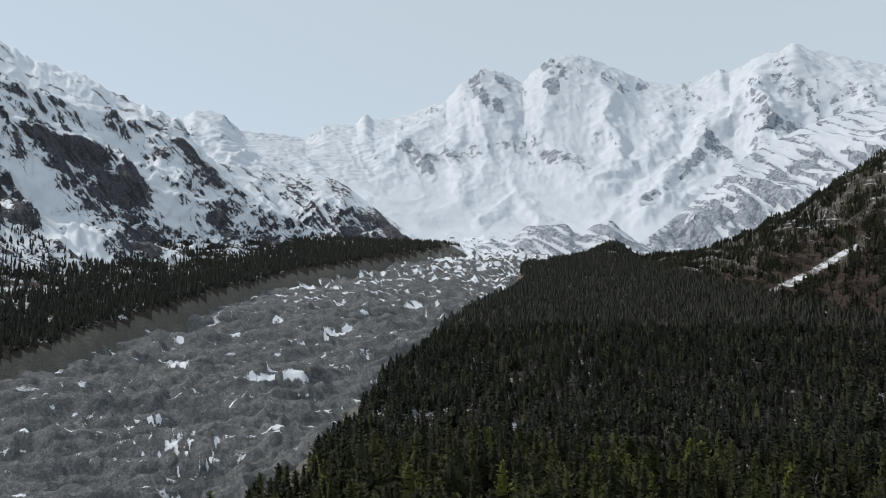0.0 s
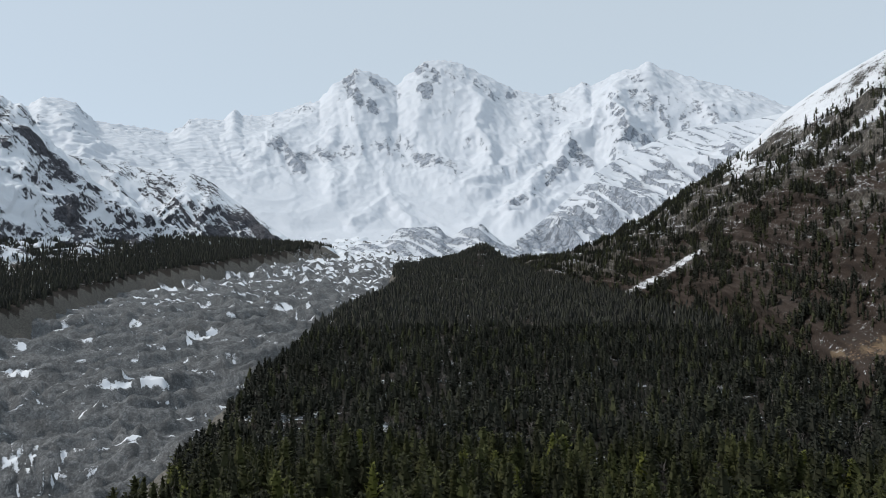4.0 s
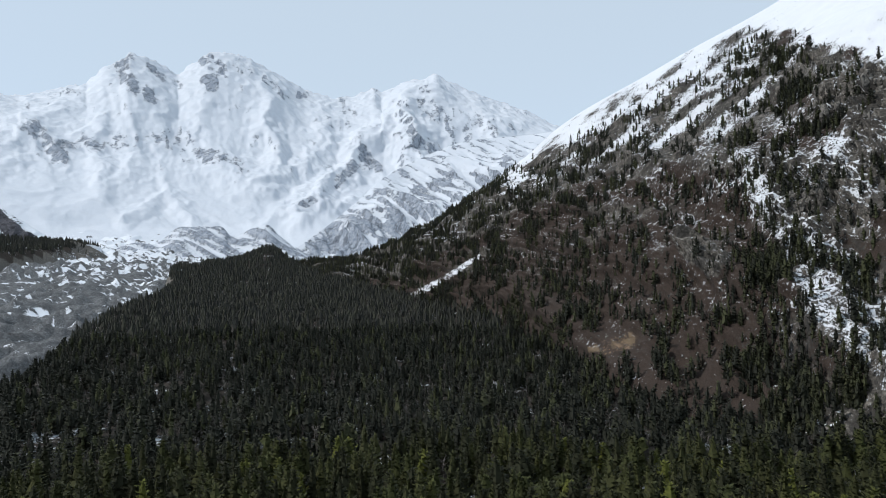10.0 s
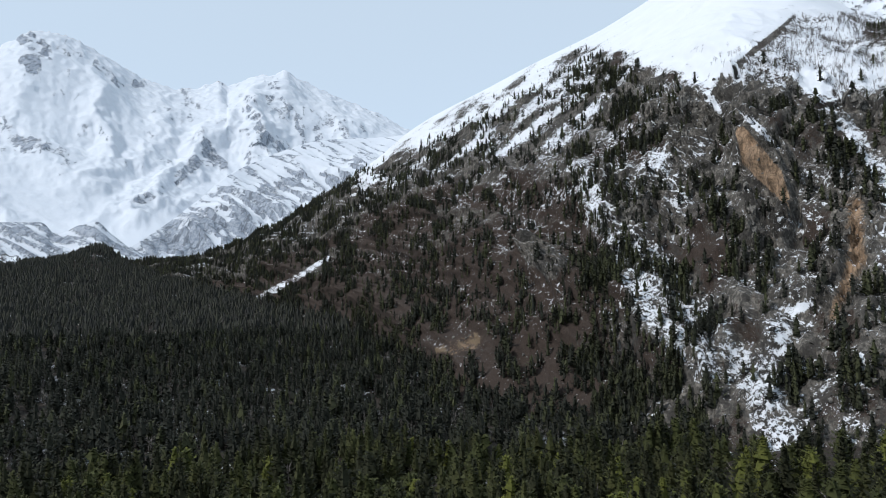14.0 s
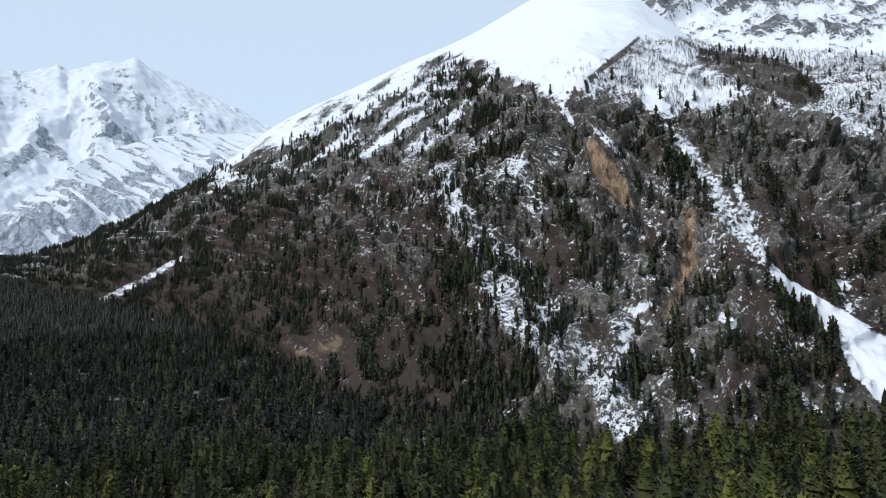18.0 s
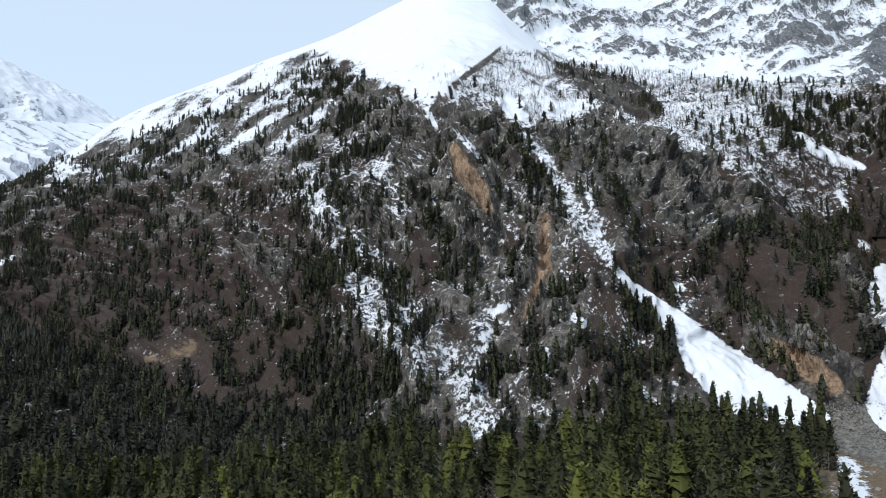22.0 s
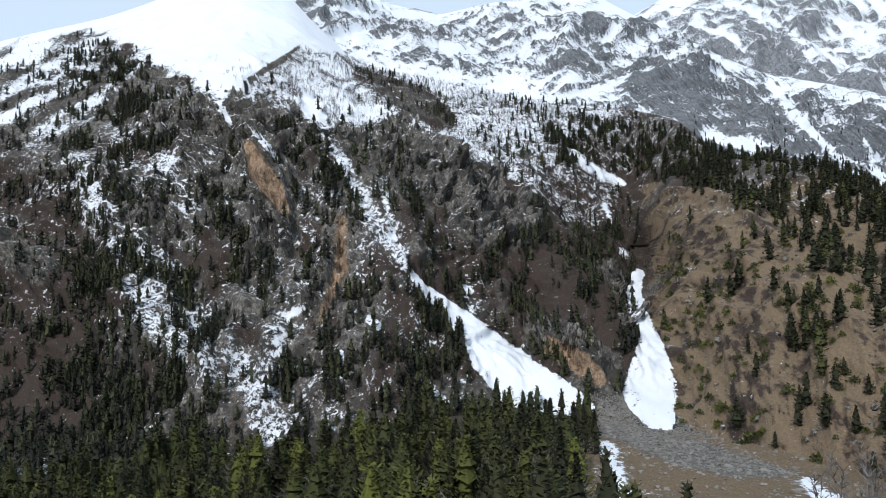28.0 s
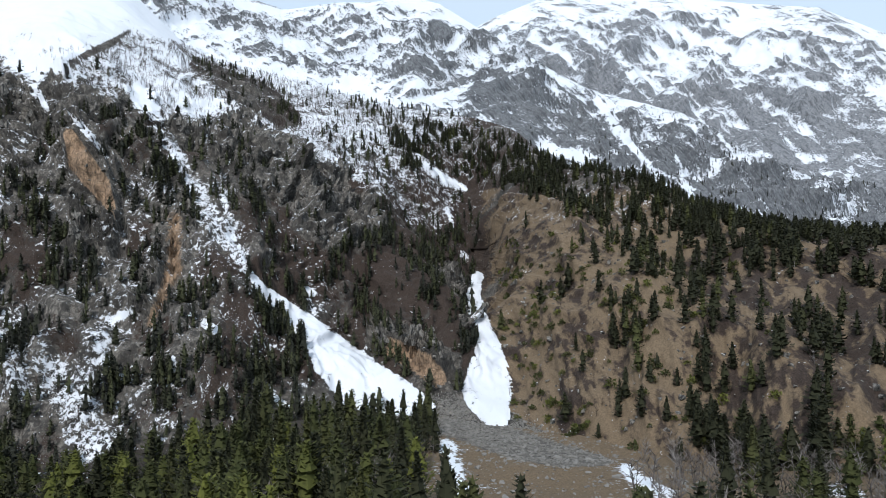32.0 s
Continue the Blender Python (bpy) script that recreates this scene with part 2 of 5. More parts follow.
class Sheet:
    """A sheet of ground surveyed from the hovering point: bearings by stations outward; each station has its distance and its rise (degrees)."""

    def __init__(self, b, stations=(), rows=(), distances=None, crest=None):
        if distances is not None:
            self.B, self.D = np.meshgrid(b, distances)
            self.Z, self.S = self.B * 0, self.B * 0
            return
        ds = [curve([(k[0], k[1]) for k in s], b) for s in stations]
        es = [curve([(k[0], k[2]) for k in s], b) for s in stations]
        if crest is not None:
            es[crest] = np.interp(b, [k[0] for k in stations[crest]], [k[2] for k in stations[crest]])
        zs = [EYE[2] + d * np.tan(np.radians(e)) for d, e in zip(ds, es)]
        D, Z, S = [], [], []
        for k, n in enumerate(rows):
            t = np.linspace(0, 1, n, endpoint=k == len(rows) - 1)[:, None]
            D.append(ds[k] + (ds[k + 1] - ds[k]) * t)
            Z.append(zs[k] + (zs[k + 1] - zs[k]) * t)
            S.append(k + t + 0 * ds[k])
        self.D, self.Z, self.S = np.concatenate(D), np.concatenate(Z), np.concatenate(S)
        self.B = np.broadcast_to(b, self.D.shape)
        self.settle()

    def settle(self):
        self.X, self.Y, _ = site(self.B, self.D, 0)
        self.E = np.degrees(np.arctan2(self.Z - EYE[2], self.D))
        P = np.stack([self.X, self.Y, self.Z], -1)
        u, v = np.gradient(P, axis=0), np.gradient(P, axis=1)
        nrm = np.cross(u, v)
        self.area = np.linalg.norm(nrm, axis=-1)
        nrm /= np.maximum(self.area, 1e-9)[..., None]
        self.N = nrm * np.sign(nrm[..., 2:3] + 1e-9)
        self.P = P

    def push(self, h):
        """Swell the sheet outward by h metres."""
        self.P = self.P + self.N * h[..., None]
        self.D, self.Z = np.hypot(self.P[..., 0], self.P[..., 1]), self.P[..., 2]
        self.B = np.degrees(np.arctan2(self.P[..., 0], self.P[..., 1]))
        self.settle()

    def spread(self):
        """Metres across and metres up the slope."""
        up = np.hypot(np.diff(self.D, axis=0), np.diff(self.Z, axis=0))
        v = np.concatenate([np.zeros((1, self.D.shape[1])), np.cumsum(up, 0)])
        return np.radians(self.B) * np.median(self.D), v

    def build(self, name, material, label, category="mountain", **attrs):
        r, c = self.D.shape
        i = np.arange(r * c).reshape(r, c)
        f = np.stack([i[:-1, :-1], i[:-1, 1:], i[1:, 1:], i[1:, :-1]], -1).reshape(-1, 4)
        for key in ("snow", "warm", "low", "tan"):
            attrs.setdefault(key, np.zeros((r, c)))
        ob = mesh_from(name, self.P.reshape(-1, 3), f[:, ::-1], material, {k: np.broadcast_to(v, (r, c)) for k, v in attrs.items()})
        return tagged(ob, label, category, kind="structure")

    def scatter(self, n, density, rng):
        """n places on the sheet, thick where density is high."""
        w = (self.area * np.clip(density, 0, None))[:-1, :-1].ravel()
        i = rng.choice(len(w), size=n, p=w / w.sum())
        r, c = np.divmod(i, self.D.shape[1] - 1)
        s, t = rng.random((2, n, 1))
        P = self.P
        return (P[r, c] * (1 - s) + P[r + 1, c] * s) * (1 - t) + (P[r, c + 1] * (1 - s) + P[r + 1, c + 1] * s) * t


def ribs(u, v, length, seed, lean=0.0, tall=1.6, octaves=6, gain=0.5, bend=0.45):
    """Mountain ribs and gullies of a length, leaning across the slope; about 0 to 2."""
    a, c = (u + lean * v) / length, v / (length * tall)
    w = bend * fbm(a * 0.8, c * 0.8, 3, seed + 50)
    return ridged(a + w, c - 0.6 * w, octaves, seed, gain)


# Far snow massif: skyline as bearing and rise.
SKYLINE = [(-24, 12.5), (-20.2, 13.0), (-19.4, 13.6), (-18.1, 13.7), (-17.3, 13.5), (-16.0, 12.3), (-14.0, 12.2), (-10.9, 11.9), (-10.0, 12.4),
           (-9.3, 13.0), (-7.1, 13.1), (-6.7, 13.3), (-6.1, 14.0), (-5.4, 13.5), (-3.6, 13.6), (-1.7, 14.2), (0.7, 15.0), (1.8, 16.3), (3.0, 16.9), (3.5, 17.5),
           (4.7, 17.3), (5.8, 16.8), (7.0, 16.2), (7.9, 17.1), (9.3, 18.0), (10.7, 18.2), (12.3, 17.8), (14.0, 17.0), (15.3, 16.5), (16.6, 15.7),
           (18.8, 15.2), (20.4, 15.3), (22.3, 16.0), (22.9, 15.6), (24.1, 16.1), (25.1, 16.6), (26.5, 16.7), (27.4, 17.1), (28.3, 16.6), (30.9, 15.5),
           (32.3, 14.9), (34.3, 14.3), (36.8, 13.0), (39.4, 11.8), (48, 9)]
b = np.arange(-24, 42, 0.13)
sky_line = [(k, 4600, e) for k, e in SKYLINE]
massif = Sheet(b, [[(-24, 2700, 1.0), (0, 2700, 2.4), (20, 2650, 1.2), (48, 2650, 1.0)],
                   [(-24, 3300, 6.0), (0, 3200, 4.9), (8, 3200, 5.0), (20, 3300, 5.6), (48, 3300, 5.5)],
                   [(-24, 3900, 9.5), (-8, 3900, 9.4), (3, 3850, 9.8), (12, 3900, 10.6), (20, 3900, 9.6), (28, 3950, 10.5), (48, 4000, 8)],
                   sky_line, [(-24, 4850, 10), (48, 4850, 8)]], [24, 80, 100, 6], crest=3)
fade = np.clip(np.minimum(massif.S * 0.9, np.maximum(3.02 - massif.S, 0.0) * 1.7), 0, 1) * ramp(massif.S, 0.1, 0.9)
u, v = massif.spread()
B, E = massif.B + 0.75 * fbm(u / 230, v / 230, 5, 12, 0.6), massif.E + 0.6 * fbm(u / 230, v / 230, 5, 14, 0.6)
# Ribs of the face: line, half width (degrees), height (m).
RIBS = [([(3.5, 17.4), (1.8, 16.2), (-0.1, 14.1), (-2.6, 11.5), (-4.2, 10)], 2.0, 75), ([(3.5, 17.4), (3.9, 15), (4.2, 11.2), (3.6, 8)], 1.8, 38), ([(8.9, 17.8), (8.8, 15.8), (8.2, 12), (9, 10.5), (11, 9.2), (12.4, 7.5)], 2.0, 44),
        ([(13.5, 16.5), (13.6, 13), (14.6, 9), (12.8, 7.8)], 1.8, 70), ([(27.4, 17), (25.3, 15.7), (25, 13.2), (25.7, 11)], 2.4, 190), ([(25.3, 15.7), (23.5, 12.5), (21.5, 11.4), (20.5, 9.6), (18.7, 7.8), (16.4, 6)], 1.8, 110),
        ([(18.2, 14.8), (18.2, 11), (14.6, 8.7)], 1.5, 60), ([(5.9, 7.5), (3.6, 5.5)], 1.3, 40), ([(5.9, 7.5), (8.7, 5.4)], 1.3, 40), ([(-18.2, 13.6), (-16.9, 11), (-16, 8)], 1.6, 70),
        ([(31, 15.3), (31.6, 13), (33, 11.5)], 1.4, 60), ([(1.2, 12.5), (0.6, 10.5), (2, 8.5)], 1.2, 45), ([(7.0, 15.4), (5.8, 12.8), (6.2, 10.8)], 1.2, 30), ([(-2.9, 11.5), (-1.9, 10.5), (-0.8, 9.4)], 0.9, 45)]
heave = np.zeros(B.shape)
for line, width, tall in RIBS:
    heave = np.maximum(heave, tall * near(B, E, line, width) ** 1.3)
flute = ribs(u, v, 130, 15, 0.12, 5.0, 4, 0.5, 0.3)
comb = ribs(u, v, 46, 18, -0.1, 5.0, 3, 0.5, 0.25)
serac = ridged(u / 260 + 0.5 * fbm(u / 300, v / 200, 3, 17), v / 45, 4, 16, 0.5) * ramp(B, -3, -6) * ramp(E, 7, 9)
broad = ribs(u, v, 700, 11, 0.2, 1.6, 4, 0.45)
face = ramp(E, 6.5, 9)
massif.push(fade * (0.6 * heave + 26 * (broad - 0.75) + face * (8 * (flute - 0.75) + 2.5 * (comb - 0.75)) + 9 * serac + 2.5 * fbm(u / 80, v / 80, 5, 20, 0.6)))
massif.Z = massif.Z + 13 * (ridged(u / 70 + v / 110, v / 60, 5, 19, 0.6) - 0.75) * ramp(massif.S, 2.4, 2.9)
massif.settle()
steep = 1 - massif.N[..., 2]
B, E = massif.B, massif.E
ROCKS = [([(3.4, 17.2), (3.0, 16.2), (4.0, 15.0), (5.3, 14.5)], 0.8, 0.65), ([(4.9, 16.6), (7.0, 15.4)], 0.5, 0.5), ([(8.9, 17.7), (10.3, 16.9), (9.4, 16.0)], 0.9, 0.75), ([(13.5, 16.5), (15.1, 15.2), (16.7, 15.4)], 0.45, 0.6), ([(-2.8, 11.6), (-1.9, 10.5), (-0.8, 9.4)], 0.8, 0.6),
         ([(-0.1, 11.0), (4.1, 11.0), (7.4, 11.5)], 1.3, 0.34), ([(8.8, 10.7), (11.1, 9.5), (12.4, 7.6)], 1.0, 0.36), ([(16.0, 6.6), (18.3, 7.6), (20.5, 9.8)], 0.8, 0.55), ([(21.2, 11.2), (22.5, 9.8)], 0.7, 0.45), ([(25.2, 13.4), (26.0, 11.6), (27.6, 11.2)], 0.8, 0.55), ([(26.5, 15.0), (28.9, 12.2), (31.5, 12.6)], 1.4, 0.34), ([(-24.0, 12.2), (-23, 11)], 0.8, 0.3)]
bare = np.zeros(B.shape)
for line, width, amount in ROCKS:
    bare = np.maximum(bare, amount * np.minimum(1.6 * near(B, E, line, width), 1))
massif.build("massif", HAZED_ROCK, "vast snow-covered mountain massif with grey rock ribs",
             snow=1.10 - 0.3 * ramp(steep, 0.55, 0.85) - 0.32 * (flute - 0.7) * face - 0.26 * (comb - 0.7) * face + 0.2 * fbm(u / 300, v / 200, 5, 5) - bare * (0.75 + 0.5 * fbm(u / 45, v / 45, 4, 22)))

# The massif's snowy spur, running down towards the valley.
b = np.arange(14, 48, 0.11)
spur = Sheet(b, [[(14, 2480, 0.2), (48, 2480, 0.2)],
                 [(14, 2700, 2.2), (16.6, 2750, 3.7), (20.6, 3050, 6.8), (23.1, 3250, 9.0), (25.4, 3400, 10.2), (30.3, 3600, 11.9), (34.9, 3700, 12.2), (37.6, 3700, 12.4), (48, 3700, 11)],
                 [(14, 3300, 2), (48, 4200, 8)]], [110, 6])
fade = np.clip(np.minimum(spur.S * 2, np.maximum(1 - spur.S, 0.0) * 3), 0, 1)
u, v = spur.spread()
rib = ribs(u, v, 420, 23, 0.7, 1.5)
fine = ribs(u, v, 70, 25, 0.6, 4.0, 5, 0.55, 0.25)
spur.push(fade * (55 * (rib - 0.75) + 13 * (fine - 0.75)))
spur.build("mountain_spur", HAZED_ROCK, "snowy mountain spur with dark rock showing through",
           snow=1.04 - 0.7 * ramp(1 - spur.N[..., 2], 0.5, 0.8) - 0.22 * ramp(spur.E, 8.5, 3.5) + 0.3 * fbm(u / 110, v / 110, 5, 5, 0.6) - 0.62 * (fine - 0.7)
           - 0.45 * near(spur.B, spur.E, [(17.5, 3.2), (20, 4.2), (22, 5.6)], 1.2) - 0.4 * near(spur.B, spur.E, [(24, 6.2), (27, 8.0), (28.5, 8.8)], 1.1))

# Mountain on the far side of the valley.
b = np.arange(-46, -5, 0.11)
LEFT_CREST = [(-46, 3300, 21), (-38, 3200, 18.5), (-32.4, 3100, 17.0), (-31.1, 3080, 16.4), (-28.9, 3050, 15.8), (-27.9, 3040, 15.7), (-26.4, 3000, 15.1), (-25.2, 3000, 14.5),
              (-23.7, 2950, 13.9), (-22.3, 2900, 13.6), (-20.4, 2850, 12.9), (-19.2, 2800, 10.9), (-17.5, 2750, 9.4), (-15.8, 2700, 8.1), (-13.6, 2650, 6.7),
              (-11.8, 2600, 5.6), (-10.1, 2550, 4.6), (-8.7, 2500, 3.6), (-7.8, 2480, 2.6), (-5, 2450, 1.0)]
left = Sheet(b, [[(-46, 1500, -1.5), (-32, 1600, -0.5), (-22, 1800, 0.2), (-14, 2100, 0.8), (-5, 2350, 0.5)],
                 [(-46, 2100, 6.5), (-32, 2150, 5.5), (-22, 2200, 4.2), (-14, 2300, 3.2), (-8.7, 2420, 2.4), (-5, 2400, 0.8)],
                 LEFT_CREST, [(-46, 3600, 10), (-20, 3200, 7), (-5, 2800, 0)]], [60, 110, 6], crest=2)
fade = np.clip(np.minimum(left.S * 1.2, np.maximum(2 - left.S, 0.0) * 2.2), 0, 1)
u, v = left.spread()
rib = ribs(u, v, 520, 41, 0.75, 1.7)
fine = ribs(u, v, 105, 45, 0.55, 4.5, 4, 0.5, 0.2)
left.push(fade * (75 * (rib - 0.75) + 18 * (fine - 0.75) + 9 * shards(u / 40, v / 60, 48, 1.6)))
left.Z = left.Z + (6 * fbm(u / 50, v / 200, 4, 47) + 14 * (ridged(u / 55, v / 300, 4, 49, 0.6) - 0.8)) * ramp(left.S, 1.6, 2.0)
left.settle()
dark = near(left.B, left.E, [(-29.2, 10.5), (-27.2, 9.5), (-25, 6.3), (-22.5, 3.2)], [0.8, 1.7, 1.6, 1.3]) + near(left.B, left.E, [(-17.5, 5.5), (-15, 4.2), (-10.5, 2.2)], [1.2, 1.8, 1.4]) \
    + 0.8 * near(left.B, left.E, [(-20.4, 11.5), (-17.6, 8.2)], 0.6) + 0.8 * near(left.B, left.E, [(-33, 8), (-30.5, 6)], 1.2) + 0.7 * near(left.B, left.E, [(-24, 9), (-22.5, 7)], 0.9)
left.build("mountain_west", LEFT_ROCK, "steep snowy mountain with dark rock ribs above the glacier",
           snow=1.29 - 0.42 * ramp(1 - left.N[..., 2], 0.45, 0.75) - 0.5 * np.minimum(dark * 1.4, 1) - 0.06 * ramp(left.E, 9, 4) - 0.1 * ramp(left.E, 4.5, 2) + 0.26 * fbm(u / 120, v / 120, 5, 5, 0.6) - 0.62 * (fine - 0.7) - 0.2 * (rib - 0.7))

b = np.arange(-19, 1, 0.11)
inner = Sheet(b, [[(-19, 2550, 1.5), (1, 2600, 2)],
                  [(-19, 3000, 9.9), (-17.1, 3000, 9.8), (-13.6, 3000, 9.3), (-10, 2950, 9.1), (-8.2, 2920, 8.6), (-5.9, 2850, 6.9), (-3.7, 2750, 5.3), (-1.6, 2700, 3.9), (1, 2680, 2)],
                  [(-19, 3300, 7), (1, 3000, 1)]], [90, 6])
fade = np.clip(np.minimum(inner.S * 2, np.maximum(1 - inner.S, 0.0) * 3), 0, 1)
u, v = inner.spread()
rib = ribs(u, v, 330, 51, -0.4, 1.8)
fine = ribs(u, v, 75, 55, 0.5, 4.5, 4, 0.5, 0.2)
inner.push(fade * (38 * (rib - 0.75) + 10 * (fine - 0.75)))
inner.build("mountain_shoulder", LEFT_ROCK, "snowy mountain shoulder with a dark rock foot",
            snow=1.05 - 0.6 * ramp(1 - inner.N[..., 2], 0.42, 0.75) - 0.62 * near(inner.B, inner.E, [(-7.6, 4.2), (-5.6, 5.6), (-2, 3.2)], [1.2, 1.5, 0.9]) - 0.3 * ramp(inner.E, 4.0, 2.5) + 0.2 * fbm(u / 130, v / 130, 4, 5) - 0.4 * (fine - 0.7))

# Grey moraine mounds at the glacier's head.
b = np.arange(2, 17, 0.11)
mounds = Sheet(b, [[(2, 2450, 2), (17, 2450, 2)],
                   [(2, 2640, 2.5), (3.7, 2650, 3.5), (5.6, 2680, 3.6), (7.2, 2700, 4.8), (10.2, 2700, 4.9), (11, 2680, 4.2), (13.7, 2650, 5.1), (14.6, 2640, 4.3), (17, 2600, 2.4)],
                   [(2, 2800, 2), (17, 2800, 3)]], [50, 10])
u, v = mounds.spread()
rib = ribs(u, v, 75, 61, 0.8, 4.0, 3, 0.5, 0.15)
mounds.push(15 * ramp(mounds.S, 0, 0.4) * (1 - 0.6 * ramp(mounds.S, 0.8, 1)) * (rib - 0.75))
mounds.build("moraine_mounds", HAZED_ROCK, "grey gullied moraine mounds with snow in the furrows", "moraine",
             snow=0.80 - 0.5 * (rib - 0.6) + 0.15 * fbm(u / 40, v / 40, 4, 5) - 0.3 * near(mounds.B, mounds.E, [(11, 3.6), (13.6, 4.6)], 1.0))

b = np.arange(-4, 3.6, 0.1)
nose = Sheet(b, [[(-4, 2280, 0.6), (3.6, 2330, 1.2)], [(-4, 2480, 2.5), (-1.8, 2480, 3.0), (-0.4, 2450, 3.7), (1.0, 2450, 3.3), (2.3, 2450, 2.5), (3.6, 2450, 1.4)], [(-4, 2650, 1), (3.6, 2600, 1)]], [46, 8])
u, v = nose.spread()
nose.push(9 * np.minimum(nose.S, 1) * np.clip(1 - nose.S, 0, 1) * 4 * (ribs(u, v, 60, 65, 0.3, 3, 4) - 0.75))
nose.build("moraine_nose", FLOOR, "bare grey moraine slope with a wooded top", "moraine", snow=0.26 + 0.15 * fbm(u / 50, v / 50, 4, 5), low=0.25 + 0.3 * fbm(u / 60, v / 60, 3, 6), warm=0.15 + 0 * u)

# ---- valley floor: forest terraces and moraine crests round the glacier ----
VALLEY = [(0, -70), (200, -92), (330, -102), (600, -94), (900, -68), (1250, -36), (1800, 18), (2200, 62), (2500, 80), (2800, 40), (3300, 20), (5000, 20)]
BENCH = [(0, -70), (150, -62), (230, -66), (420, -76), (900, -60), (2000, 30), (5000, 150)]
RIGHT_CREST = [(-60, 230), (-36, 255), (-15.7, 300), (-10.1, 350), (-7.4, 455), (-4.2, 650), (-1.0, 830), (0.9, 1075), (3.7, 1350), (6.0, 1520), (7.1, 1850), (6.7, 2100), (7.2, 2400)]
LEFT_EDGE = [(-60, 800), (-46, 860), (-32, 1085), (-30, 1120), (-28.6, 1150), (-26.8, 1210), (-24.2, 1310), (-21.1, 1400), (-17, 1590), (-14.9, 1700), (-11, 1880), (-7.4, 2010), (-3.7, 2180), (2.3, 2470), (3.5, 2700)]


def ice_level(d):
    return np.interp(d, [0, 500, 900, 2500, 3300], [-205, -192, -170, 110, 250])


def side_of(x, y, line):
    """Signed distance to a line of (bearing, distance) points: positive on its right hand, going outward."""
    pts = [site(b0, d0, 0)[:2] for b0, d0 in line]
    best, sign = np.full(x.shape, 1e9), np.ones(x.shape)
    for (ax, ay), (bx, by) in zip(pts[:-1], pts[1:]):
        vx, vy = bx - ax, by - ay
        t = np.clip(((x - ax) * vx + (y - ay) * vy) / (vx * vx + vy * vy), 0, 1)
        d = np.hypot(x - ax - t * vx, y - ay - t * vy)
        s = np.where(vx * (y - ay) - vy * (x - ax) < 0, 1.0, -1.0)
        sign, best = np.where(d < best, s, sign), np.minimum(d, best)
    return best * sign


def valley_height(b, d):
    x, y, _ = site(b, d, 0)
    f = curve(VALLEY, d) * (1 - ramp(b, 50, 80)) + curve(BENCH, d) * ramp(b, 50, 80)
    f = f + 50 * np.exp(-((b - 14.0) / 1.7) ** 2 - ((d - 2350) / 260) ** 2) + 14 * np.exp(-((b - 12.0) / 3.6) ** 2 - ((d - 2350) / 260) ** 2) + 5 * fbm(x / 130, y / 130, 5, 71)
    s = side_of(x, y, RIGHT_CREST) + 9 * fbm(x / 60, y / 60, 3, 73)
    t = -side_of(x, y, LEFT_EDGE) + 10 * fbm(x / 45, y / 45, 4, 75)
    bed = ice_level(d) - 22
    right = np.where(s > 0, f, np.maximum(f + 0.85 * s, bed))
    bank = bed + 22 + np.clip(t, -40, 48) * 0.85 + np.clip(t - 48, 0, 420) * 0.075 - 90 * ramp(d, 2480, 2700)
    z = np.where(t > -25, np.maximum(np.where(s > 0, -999, bed), bank), right)
    z = np.where((b < -70) | (b > 4), np.where(b > 4, np.where(s > 0, f, np.maximum(f + 0.85 * s, bed)), f), z)
    return z, s, t


fine_b = np.concatenate([np.arange(-40, 10, 0.3), np.arange(10, 130, 0.6)])
b = np.concatenate([np.arange(-180, -40, 4.0), fine_b, np.arange(130, 181, 5.0)])
d = np.concatenate([[0, 40, 80], np.geomspace(110, 3300, 280), [3700, 4200, 4900]])
ground = Sheet(b, distances=d)
hz, ground.right, ground.left = valley_height(ground.B, ground.D)
ground.Z = EYE[2] + hz
ground.settle()
bank = ((ground.right < 0) & (ground.B < 8) & (ground.left < 46)).astype(float)
fan = near(ground.B, ground.E, [(88.5, -10.4), (93, -11.2), (97, -12.4), (101, -13.3), (104.5, -13.6)], [1.0, 1.4, 1.7, 1.3, 0.5]) * (ground.D < 480)
strip = near(ground.B, ground.E, [(91.8, -12.6), (92.6, -14.5), (92.8, -17.5)], 0.8) + near(ground.B, ground.E, [(106, -14.3), (109, -15.8)], 0.8) * 0.6
fx, fy = ground.X, ground.Y
ground.build("ground", FLOOR, "forest floor with moraine banks and snow patches", "ground",
             snow=0.33 + 0.30 * fbm(fx / 40, fy / 40, 4, 7) + 0.5 * np.minimum(strip * 2, 1) + 0.5 * ramp(ground.D, 2350, 2600) - 0.3 * fan - 0.3 * bank * (ground.D < 2300) - 0.12 * ramp(ground.B, 86, 95) + 0.12 * ramp(ground.left, 120, 240) * (ground.right < 0) * (ground.B < 0),
             warm=0.5 * bank * ramp(ground.right, -60, -5) * (ground.left < 0), low=np.clip(1 - bank * np.where(ground.left > -20, 0.6, 1) - 1.6 * fan, 0, 1), tan=0.85 * ramp(ground.B, 86, 90) * ramp(ground.B, 178, 140) * ramp(ground.D, 60, 150) - 0.15 * ramp(ground.D, 230, 190) + 0.3 * fbm(fx / 18, fy / 18, 4, 68))

